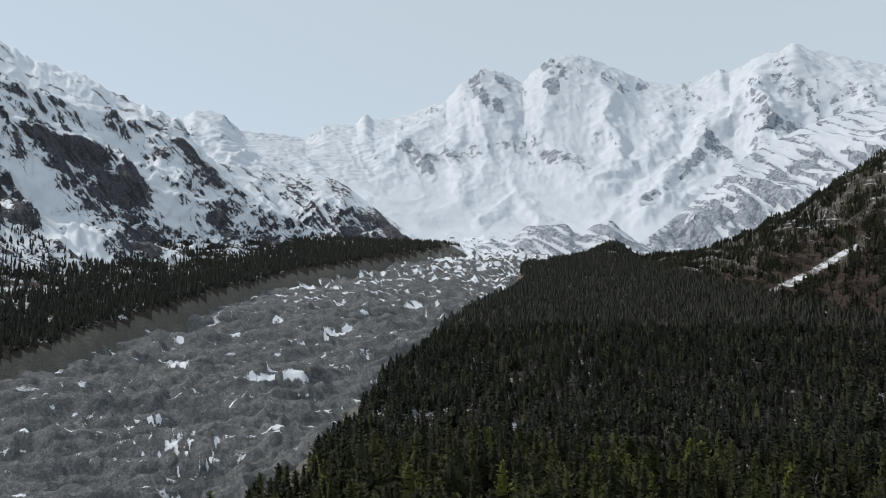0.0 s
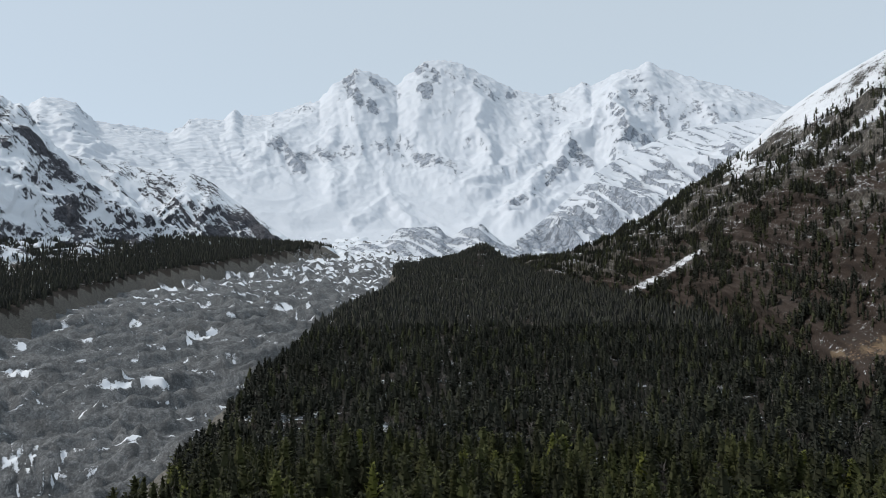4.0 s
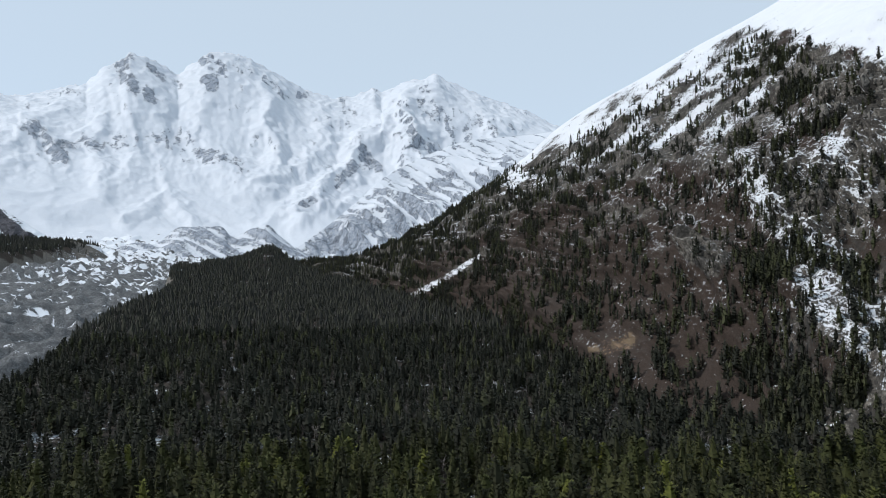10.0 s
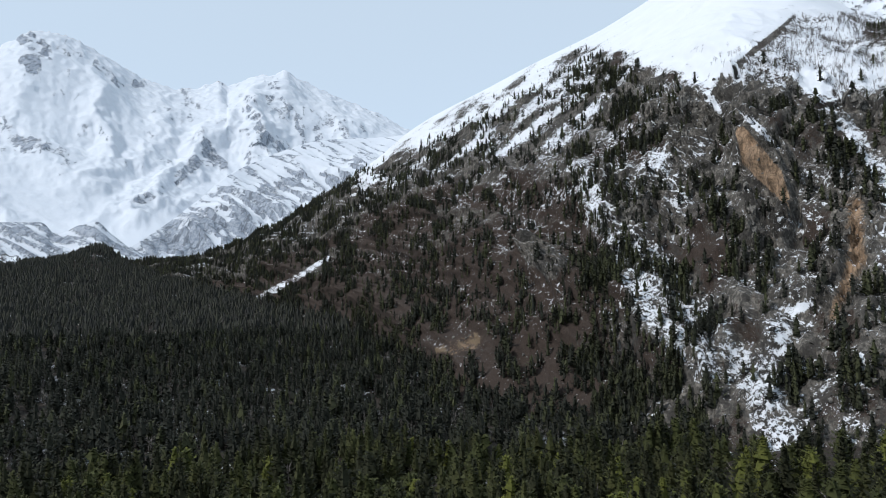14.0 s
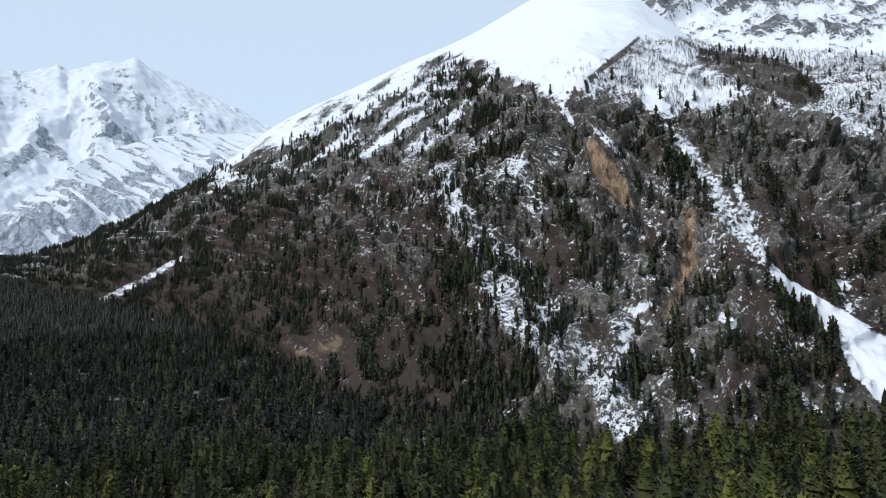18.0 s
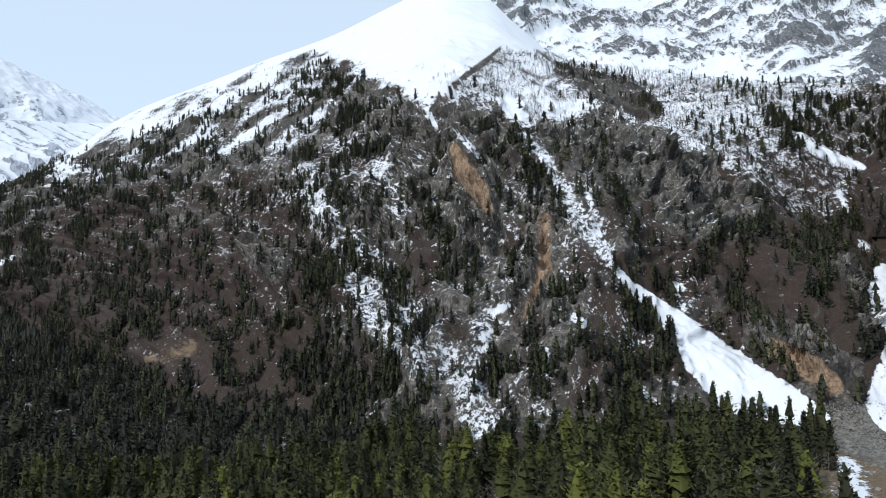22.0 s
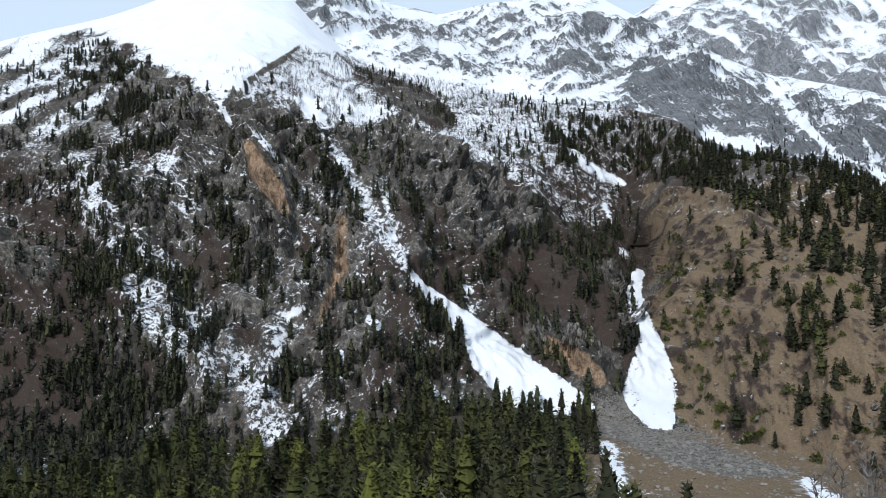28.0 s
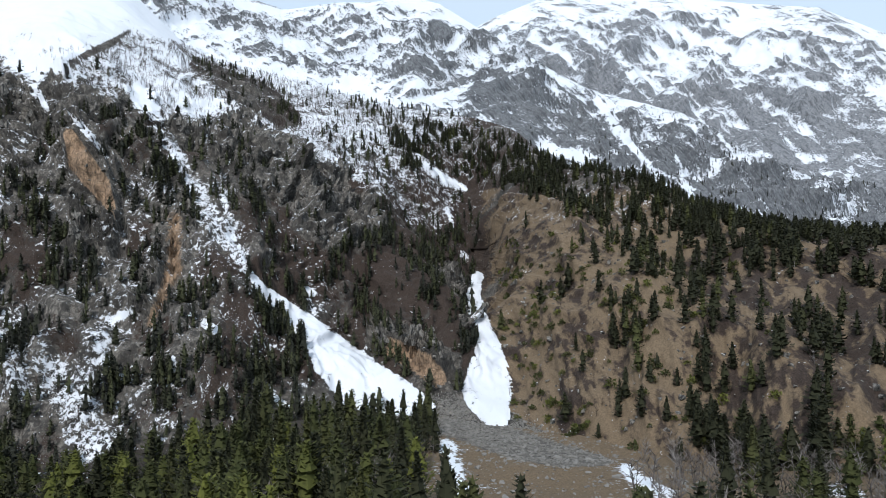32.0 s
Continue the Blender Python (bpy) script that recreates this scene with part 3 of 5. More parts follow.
# Glacier.
b = np.arange(-40, 9, 0.19)
d = np.geomspace(330, 3200, 330)
ice = Sheet(b, distances=d)
x, y, _ = site(ice.B, ice.D, 0)
swirl = 0.6 * fbm(x / 300, y / 300, 3, 80)
across, along = x * 0.97 + y * 0.24, y * 0.97 - x * 0.24
hump = ridged(across / 210 + swirl, along / 75 + swirl, 4, 81) - 0.8
fine = ridged(across / 75 + swirl, along / 17 + 0.5 * swirl, 4, 83) - 0.7
ice.Z = EYE[2] + ice_level(ice.D) + 20 * hump + 7.5 * fine + 1.2 * shards(x / 11, y / 9, 140, 1.5) + 0.9 * fbm(x / 5, y / 5, 3, 84)
ice.settle()
flow = fbm(across / 60 + 2 * swirl, along / 500, 4, 86)
combs = sum(near(ice.B, ice.E, [(-24.7 + 0.85 * k, -11.3 - 0.45 * k), (-23.4 + 0.8 * k + 0.2 * (k % 2), -9.5 - 0.3 * k + 0.35 * (k % 3))], [0.08, 0.2]) for k in range(8))
ice.build("glacier", GLACIER, "grey rubble-covered glacier with hummocks and white snow patches", "glacier",
          snow=0.17 + 0.45 * fbm(across / 60 + swirl, along / 11, 5, 85, 0.6) + 0.26 * fbm(across / 16, along / 6, 4, 88, 0.6) - 0.10 * fine + 0.08 * flow + 0.5 * sum(np.minimum(3 * near(ice.B, ice.E, p, 0.35), 1) for p in ([(-15.0, -6.9), (-13.6, -6.8)], [(-12.4, -6.5), (-11.2, -6.7)], [(-21.6, -5.3), (-20.2, -5.6)], [(-9.4, -3.6), (-7.6, -3.3)])) + 0.42 * np.minimum(combs * 2, 1) + 0.30 * ramp(ice.D, 1200, 2300) + 0.3 * ramp(ice.D, 2200, 2700),
          warm=0.55 * fbm(across / 70, along / 30, 5, 87) + 0.25 * flow + 0.05)

# Near mountain on the right hand of the valley.
b = np.arange(14, 130, 0.125)
FOOT = [(14, 2300, 1.0), (20, 1750, 0.3), (27, 1250, -2), (34, 900, -4.8), (41, 620, -8.8), (48, 520, -11), (56, 450, -12.7), (68, 400, -13), (78, 390, -11.8), (86, 420, -10.8), (95, 400, -11.3), (104, 330, -13.3), (112, 290, -15), (140, 250, -17)]
LOW = [(14, 2350, 1.5), (20, 1850, 1.6), (27, 1400, 2), (34, 1080, 2), (41, 800, 1.5), (48, 680, 1), (56, 590, 1), (65, 540, 0), (75, 520, 0), (85, 560, -2), (88.5, 520, -3), (92, 540, -3), (94.5, 640, -1.5), (98, 520, -2), (104, 450, -2.5), (112, 400, -3.5), (140, 360, -5)]
BROW = [(14, 2450, 1.8), (20, 1950, 2.0), (27, 1600, 4.5), (34, 1300, 8), (41, 1060, 9.5), (48, 900, 11), (56, 780, 12.5), (61.5, 740, 14.2), (66, 700, 13.2), (72, 690, 12), (80, 700, 9.5), (86, 720, 7.5), (92, 860, 5), (94.5, 820, 2.5), (98, 680, 4.4), (102, 620, 5.4), (106, 600, 4.8), (112, 570, 3), (140, 520, 0)]
CREST = [(14, 2550, 1.9), (18.2, 2250, 1.9), (22.8, 2050, 2.2), (25.6, 1950, 4.4), (27.9, 1880, 5.6), (30.3, 1800, 7.2), (32.6, 1750, 9.0), (34.9, 1700, 10.6), (37.2, 1650, 12.5), (39.5, 1620, 13.9), (43.8, 1560, 15.9), (48, 1520, 17.8),
         (53.4, 1500, 19.9), (59, 1500, 22.5), (63, 1450, 24), (66, 1400, 23), (69, 1300, 20.5), (72.7, 1250, 17.8), (78.8, 1200, 16.6), (88, 1150, 14.6), (92.7, 1120, 14.0), (97.3, 1050, 12.8), (101.8, 950, 9.6), (106.3, 900, 9.0), (112.5, 850, 5.6), (118.3, 820, 3.6), (124.2, 800, 2.5), (140, 800, 1)]
slope = Sheet(b, [FOOT, LOW, BROW, CREST, [(k, dd + 260, e * 0.9 - 1) for k, dd, e in CREST]], [95, 150, 105, 6])
B, E = slope.B, slope.E
TONGUE = [(76.1, 1.5), (77.35, -0.1), (79.2, -1.6), (81.0, -3.3), (82.8, -5.5), (85.0, -7.6), (87.8, -9.0), (90.2, -9.7)]
FALL = [(94.55, 0.8), (94.2, -0.6), (94.5, -1.95), (95.0, -3.5), (95.4, -4.9), (95.3, -6.5), (95.2, -8.6), (95.9, -10.5)]
GULLY = [(68.0, 14.6), (69.6, 12.4), (70.9, 10.3), (72.0, 8.4), (72.9, 6.2), (74.2, 4.7), (75.4, 2.9), (76.1, 1.5)]


def snow_lines(B, E):
    """Snow tongues at the foot and snow gullies above them, 0 to 1."""
    low_snow = near(B, E, TONGUE, [0.25, 0.4, 0.7, 1.1, 1.8, 2.2, 2.0, 0.9]) + near(B, E, FALL, [0.5, 0.65, 0.65, 0.7, 1.1, 1.7, 2.2, 1.2])
    high_snow = near(B, E, GULLY, [0.8, 0.8, 0.7, 0.8, 1.1, 1.2, 0.8, 0.4]) + 0.8 * near(B, E, [(75.0, 10.7), (74.3, 8.8), (74.4, 6.5), (75.2, 5.2)], [0.2, 0.4, 0.3, 0.5])
    return low_snow, high_snow


tongue, chute = snow_lines(B, E)
fade = np.clip(np.minimum(slope.S * 2.5, np.maximum(3 - slope.S, 0.0) * 2.2), 0, 1)
cliff = np.zeros(B.shape)
for line, width in (([(58.2, 13.2), (60.5, 12.2), (59.5, 8.3), (58.1, 5.5)], 2.8), ([(54.7, 7.2), (55.8, 4.0)], 2.0), ([(63.5, 11.4), (65.5, 7.5), (65.5, 3.0)], 2.6), ([(71.0, 11.8), (74.8, 11.0)], 2.1),
                    ([(75.2, 11.9), (77.8, 9.0), (81.6, 7.1), (84.0, 6.0)], 2.9), ([(80.7, 5.0), (83.1, 3.6), (85.5, 4.3)], 2.1), ([(70.7, 5.5), (70.7, 1.6), (69.2, -2.2)], 1.8),
                    ([(86.8, -4.6), (88.3, -5.2), (90.0, -6.3), (91.4, -7.5)], 2.0), ([(55.0, 15.6), (58.5, 14.6)], 1.4), ([(62.2, 14.2), (66.5, 13.2)], 1.3), ([(47.5, 3.0), (49.5, 1.0)], 1.5), ([(92.0, 1.5), (93.0, -3.5)], 1.3)):
    cliff = np.maximum(cliff, near(B, E, line, width))
cliff = ramp(cliff + 0.25 * fbm(B * 0.45, E * 0.45, 4, 90), 0.18, 0.5)
u, v = slope.spread()
u0, v0 = u, v
grass = ramp(B, 95.5, 99) * ramp(E, 8, 5)
bulk = (ribs(u, v, 190, 91, 0.35, 1.8, 5) - 0.75) * 18 + (ribs(u, v, 70, 95, -0.3, 1.6, 4) - 0.75) * 6
wave = 0.35 * fbm(u / 40, v / 40, 3, 92)
blocks = (ridged(u / 34 + wave, v / 52, 4, 93, 0.5) - 0.75) * (3.0 + 8 * cliff) + shards(u / 22 + wave, v / 32 + wave, 120, 1.6) * (1.2 + 8.5 * cliff) + shards(u / 9.5 + wave, v / 13 - wave, 130, 1.6) * (0.9 + 3.2 * cliff) + 0.8 * fbm(u / 7, v / 9, 2, 94)
calm = 1 - 0.75 * grass - 0.85 * ramp(E, 15, 18) * ramp(B, 50, 56)
FACES = [(63.5, 11.3), (64.3, 9.4), (65.4, 7.9), (66.3, 6.2)]
proud = 9 * ramp(near(B, E, FACES, [0.5, 1.1, 1.0, 0.4]), 0.1, 0.3) + 7 * ramp(near(B, E, [(88.0, -5.0), (90.0, -6.2), (91.2, -7.3)], [1.0, 1.3, 1.1]), 0.1, 0.3)
rill = (ribs(u, v, 38, 76, 0.1, 5.0, 3) - 0.75) * 2.6 * grass
slope.push(proud + fade * (rill + bulk * (0.5 + 0.5 * calm) + blocks * calm * (1 - 0.8 * np.minimum(tongue * 2, 1))) - 5.0 * np.minimum(chute * 1.5, 1) + 1.5 * ramp(tongue, 0.0, 0.3))
B, E = slope.B, slope.E
tongue, chute = snow_lines(B + 0.12 * fbm(u / 14, v / 14, 3, 31), E + 0.12 * fbm(u / 14, v / 14, 3, 32))
steep = 1 - slope.N[..., 2]
sky_b = np.interp(B, [k[0] for k in CREST], [k[2] for k in CREST])
level = slope.N[..., 2] - (slope.N[..., 2] + sum(np.roll(slope.N[..., 2], k, axis) for axis in (0, 1) for k in (-9, -6, -3, 3, 6, 9))) / 13
TREELINE = [(14, 3), (24, 3.6), (28, 4.9), (35, 9.6), (45, 15.0), (50, 17.4), (51.3, 18.3), (53.6, 18.1), (55.9, 17.7), (58.2, 16.4), (60.3, 14.9), (61.3, 14.2), (62.3, 15.2), (64.0, 14.6), (66, 14.3), (68, 13.6), (70.2, 12.5), (71.6, 12.8), (74.4, 13.4), (80.5, 11.5), (83.3, 8.8), (86, 7.3), (89, 5.0), (91, 4.2), (93, 6.0), (95, 10), (97, 11.5), (100, 11.5), (140, 9)]
treeline = np.interp(B, [k[0] for k in TREELINE], [k[1] for k in TREELINE])
over = E - treeline + 0.7 * fbm(u / 45, v / 45, 5, 86)
band = fbm((0.8 * B + 0.6 * E) * 0.22, (0.8 * E - 0.6 * B) * 0.95, 5, 98, 0.6)
wide = np.interp(B, [22, 30, 38, 46, 52], [0.9, 1.8, 3.0, 4.6, 5.2])
talus = np.minimum(2.2 * near(B, E, [(88.6, -9.8), (92.5, -9.8), (94, -9.6), (98, -12), (104, -13.6)], [1.2, 1.4, 1.4, 1.4, 0.8]), 1)
streaks = near(B, E, [(22.6, -1.4), (25.5, -0.6), (28, 0.7), (30.8, 2.5)], [0.2, 0.35, 0.4, 0.2])
for line, width in (([(89.6, 10.4), (92.0, 8.7), (93.7, 8.0)], [0.3, 0.55, 0.25]), ([(92.1, 6.4), (92.6, 5.0)], 0.2), ([(93.3, 2.7), (93.7, 2.3)], 0.35), ([(73.0, -2.6), (73.7, -3.1)], 0.45), ([(70.6, -5.2), (70.9, -6.0)], 0.4), ([(77.5, -7.5), (78.4, -8.6), (79.3, -9.5)], 0.35),
                    ([(66.9, -1.9), (67.7, -1.6)], 0.4), ([(80.7, -0.1), (81.2, -0.4)], 0.35), ([(63.7, 12.5), (64.8, 11.4), (66.2, 9.6)], [0.3, 0.3, 0.15]), ([(61.4, 14.0), (62.2, 12.7)], [0.4, 0.15])):
    streaks = np.maximum(streaks, near(B, E, line, width))
drifts = np.maximum(near(B, E, [(51.0, 9.5), (53.4, 5), (55.8, 1.4), (57.3, -1.2), (60.3, -5.2), (63.8, -7.2), (65.7, -11.6)], [1.0, 1.9, 2.4, 3.2, 3.0, 2.2, 1.8]), near(B, E, [(66.0, -2.4), (64.5, -6.5)], [1.0, 1.6]))
drifts = np.maximum(drifts, 0.8 * near(B, E, [(57.5, 9.5), (58.6, 6.5)], 1.2))
cornice = np.interp(B, [61.3, 62.6, 64.1, 65.7, 67.4, 72, 80, 90], [14.2, 15.7, 16.8, 17.8, 18.8, 18.6, 17.2, 15])
birch = ramp(B, 61.3, 61.8) * ramp(B, 97, 91) * ramp(over, -0.2, 1.0) * ramp(cornice - E, -0.1, 0.5)
edge = near(B, E, [(61.6, 14.6), (62.56, 15.7), (64.08, 16.8), (65.74, 17.8), (67.4, 19.0)], [0.5, 0.3, 0.22, 0.26, 0.12]) + 0.25 * fbm(u / 12, v / 12, 3, 41)
edge = np.clip(edge, 0, 1) * (near(B, E, [(61.6, 14.6), (64.08, 16.8), (67.4, 19.0)], 1.0) > 0)
rocky = near(B, E, [(72.2, 17.2), (74.4, 16.2), (77.1, 15.0), (79.6, 13.5)], [0.7, 1.3, 1.7, 0.8])
shoulder_rock = near(B, E, [(69.8, 21.7), (71.4, 20.7), (73.2, 19.9)], [0.5, 0.6, 0.2])
snow = 0.26 + 0.03 * ramp(B, 52, 44) + 0.75 * ramp(over, -0.4, 1.0) * ramp(B, 50, 53) * ramp(B, 65, 61) + (0.38 + 0.08 * ramp(E, 14, 16)) * birch + 0.8 * ramp(E - cornice, -0.3, 0.2) * ramp(B, 61, 61.6) + (0.30 * ramp(sky_b - E, wide, 0.4) + 0.16 * ramp(sky_b - E, 2.2 * wide, 0.8 * wide)) * ramp(B, 53, 50) * ramp(B, 26, 35) \
    + 0.9 * np.minimum(tongue * 6, 1) + 0.30 * np.minimum(chute * 2, 1) + 0.55 * np.minimum(streaks * 2.5, 1) + 0.27 * np.minimum(drifts * 1.8, 1)
snow = snow + 0.45 * near(B, E, [(68.3, 14.8), (70, 14.9), (72.6, 13.9), (74, 14.6)], 1.2) + 0.35 * near(B, E, [(70.5, 18.2), (75.5, 18.0), (81, 16.6)], 1.3) - 0.16 * birch * ramp(B, 83, 89) * ramp(E, 13.5, 10)
snow = snow - 0.12 * ramp(E, 3, -2) * ramp(B, 54, 50) + 0.04 * ramp(B, 50, 56) * ramp(B, 84, 76) - 0.20 * ramp(B, 80, 90) * ramp(E, 6, 3) + 0.45 * level * (0.25 + 0.75 * np.maximum(cliff, ramp(over, -3, -0.5))) * (1 - 0.7 * ramp(B, 90, 96)) - 0.10 * ramp(steep, 0.55, 0.85) - 0.62 * np.minimum(2 * rocky, 1) * (0.8 + 0.5 * fbm(u / 22, v / 15, 4, 34)) - 0.6 * np.minimum(2 * shoulder_rock, 1) - 0.35 * talus * (tongue < 0.1) - 1.0 * np.minimum(2.5 * edge, 1) + 0.4 * ramp(sky_b - E, 0.9, 0.2) * ramp(B, 32, 38) * ramp(B, 60, 54) + 0.75 * band * ramp(B, 60, 50) * ramp(sky_b - E, 2 * wide, wide) * (0.3 + 0.7 * ramp(B, 26, 36)) + 0.08 * ramp(E, 2, 8) * ramp(B, 44, 50) * ramp(B, 62, 58) - 0.1 * ramp(B, 42, 32) * ramp(sky_b - E, wide, wide * 1.5) + 0.16 * fbm(u / 26, v / 26, 5, 99) + 0.10 * fbm(u / 90, v / 90, 3, 96)
ORANGE = near(B, E, FACES, [0.5, 1.1, 1.0, 0.4])
LOWCLIFF = near(B, E, [(87.8, -4.9), (90.0, -6.2), (91.2, -7.3)], [1.0, 1.3, 1.0])
RIB = near(B, E, [(70.7, 5.5), (70.7, 1.6), (69.1, -2.5)], [1.0, 1.2, 0.7])
snow = snow - 0.5 * np.minimum(3 * ORANGE, 1) * (streaks < 0.05)
red = ramp(B, 75, 80) * ramp(B, 97, 94) * ramp(E, -8, -5) * ramp(E, 12, 9) * (1 - cliff)
warm = 0.05 + 0.22 * fbm(u / 70, v / 70, 3, 87) + 0.95 * np.minimum(1, 2.2 * ORANGE) + 0.85 * np.minimum(1.8 * LOWCLIFF, 1) + 0.75 * RIB \
    + 0.9 * np.minimum(1, 2 * near(B, E, [(39.5, -5.2), (42.6, -4.3)], 1.0)) + 0.2 * red + 0.35 * near(B, E, [(59.6, 13.0), (60.4, 11.8)], 0.9)
slope.build("mountain_east", SLOPE_ROCK, "steep rocky mountainside with cliffs, snow chutes and scattered trees", snow=snow, warm=warm,
            low=0.54 - 1.2 * talus + 0.10 * ramp(B, 56, 46) * ramp(E, 10, 6) + 0.15 * ramp(B, 54, 50) * ramp(E, 2, -2) + 0.45 * grass + 0.2 * red - 0.75 * cliff - 0.10 * ramp(B, 58, 64) * ramp(B, 94, 90) + 0.3 * fbm(u / 60, v / 60, 4, 89) - 0.3 * drifts - 0.9 * np.minimum(ORANGE * 3, 1) - 0.9 * np.minimum(3 * LOWCLIFF, 1) - 0.6 * RIB + 0.1 * rocky - 0.5 * ramp(sky_b - E, 2 * wide, wide) * ramp(B, 56, 50),
            tan=(1.08 * ramp(B, 93, 96.5) * ramp(B, 114, 104) + 0.95 * ramp(B, 104, 112)) * ramp(E, 10, 7) + 1.2 * near(B, E, [(39.5, -5.2), (42.6, -4.4)], 1.5) - 0.5 + 0.3 * red + 0.3 * fbm(u / 40, v / 40, 3, 88) + 0.28 * fbm(u / 10, v / 16, 4, 77, 0.65))

# Snowy rock ridges behind it.
b = np.arange(56, 138, 0.17)
R1 = [(56, 2400, 19), (62, 2350, 22), (68, 2300, 24.5), (75, 2250, 22.4), (78.8, 2200, 21.6), (81.6, 2200, 22.1), (83.4, 2200, 22.4), (86, 2200, 22.5), (88.0, 2180, 22.8), (90.5, 2150, 22.7), (91.8, 2150, 22.4), (94.2, 2100, 21.0), (96.5, 2080, 19.7), (99.7, 2060, 17.8), (104.2, 2020, 15.3), (108.6, 2000, 13.9), (110.7, 1970, 13.0), (114.7, 1920, 10.1), (118.4, 1880, 8.4), (121.3, 1860, 6.3), (124.3, 1850, 5.0), (142, 1800, 2)]
ridge = Sheet(b, [[(56, 1300, 12), (72, 1150, 14), (88, 1100, 11), (97, 1050, 9), (106, 950, 6), (118, 900, 1), (142, 900, -1)], R1, [(k, d0 + 300, e - 3) for k, d0, e in R1]], [125, 6], crest=1)
fade = np.clip(np.minimum(ridge.S * 2, np.maximum(1 - ridge.S, 0.0) * 3.5), 0, 1)
u, v = ridge.spread()
rib = ribs(u, v, 300, 101, -0.55, 1.8)
fine = ribs(u, v, 58, 103, -0.7, 3.5, 5, 0.55, 0.3)
strata = ridged((u - 0.9 * v) / 120, (v + 0.45 * u) / 24 + 0.6 * fbm(u / 120, v / 120, 3, 106), 4, 107, 0.55)
ridge.push(fade * (48 * (rib - 0.75) + 15 * (fine - 0.75) + 6 * (strata - 0.75) + 5 * shards(u / 26, v / 34, 108, 1.5)))
crown = np.interp(ridge.B, [k[0] for k in R1], [k[2] for k in R1]) - ridge.E
SHOULDER = near(ridge.B, ridge.E, [(99.8, 11.2), (103.4, 10.2)], 0.5) + near(ridge.B, ridge.E, [(110.5, 9.8), (111.1, 7.6), (111.8, 5.9)], [0.3, 0.45, 0.25]) + near(ridge.B, ridge.E, [(104.5, 14.6), (107, 11), (109.5, 8)], [0.3, 0.4, 0.2])
ridge.build("mountain_ridge", RIDGE_ROCK, "grey rocky ridge streaked with snow above the trees",
            snow=1.0 - 0.25 * ramp(1 - ridge.N[..., 2], 0.4, 0.7) - 0.48 * (fine - 0.7) - 0.40 * (strata - 0.7) - 0.2 * (rib - 0.7) + 0.22 * ramp(crown, 0.9, 0.2) + 0.12 * ramp(ridge.B, 96, 88) - 0.26 * ramp(ridge.B, 92, 98) * ramp(crown, 1.0, 4.0) - 0.12 * ramp(ridge.E, 12, 8) + 0.22 * fbm(u / 80, v / 110, 5, 5) + 0.6 * np.minimum(2 * SHOULDER, 1)
            - 0.6 * np.minimum(2 * near(ridge.B, ridge.E, [(91.3, 20.8), (92.2, 20.2)], 0.6), 1))

b = np.arange(86, 142, 0.16)
R2 = [(86, 3400, 17), (95.1, 3400, 20.8), (96.5, 3400, 21.4), (99.8, 3400, 22.4), (105, 3400, 22.4), (110.1, 3400, 21.8), (115, 3400, 20.6), (120.7, 3350, 19.3), (122.5, 3350, 18.2), (124.7, 3300, 16.8), (150, 3200, 8)]
wall = Sheet(b, [[(86, 2150, 6), (112, 2100, 4), (150, 2000, 0)], R2, [(k, d0 + 400, e - 4) for k, d0, e in R2]], [120, 6], crest=1)
fade = np.clip(np.minimum(wall.S * 2, np.maximum(1 - wall.S, 0.0) * 3.5), 0, 1)
u, v = wall.spread()
rib = ribs(u, v, 480, 111, -0.5, 1.6)
fine = ribs(u, v, 80, 113, 0.6, 3.0, 5, 0.55, 0.3)
strata = ridged((u + 0.3 * v) / 170, (v - 0.32 * u) / 36 + 0.6 * fbm(u / 160, v / 160, 3, 116), 4, 117, 0.55)
wall.push(fade * (75 * (rib - 0.75) + 18 * (fine - 0.75) + 9 * (strata - 0.75) + 4 * fbm(u / 25, v / 25, 3, 115)))
crown = np.interp(wall.B, [k[0] for k in R2], [k[2] for k in R2]) - wall.E
wall.build("mountain_wall", HAZED_WALL, "broad grey rock wall dusted with snow below a white crest",
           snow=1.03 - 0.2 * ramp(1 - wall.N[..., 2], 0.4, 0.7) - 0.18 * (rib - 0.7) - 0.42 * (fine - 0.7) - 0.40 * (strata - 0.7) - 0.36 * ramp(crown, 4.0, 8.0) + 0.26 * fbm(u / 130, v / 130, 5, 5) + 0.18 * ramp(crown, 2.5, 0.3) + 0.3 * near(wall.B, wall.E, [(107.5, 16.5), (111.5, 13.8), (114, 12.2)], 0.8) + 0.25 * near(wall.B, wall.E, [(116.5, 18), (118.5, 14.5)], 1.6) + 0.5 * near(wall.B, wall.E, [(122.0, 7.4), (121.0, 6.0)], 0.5))


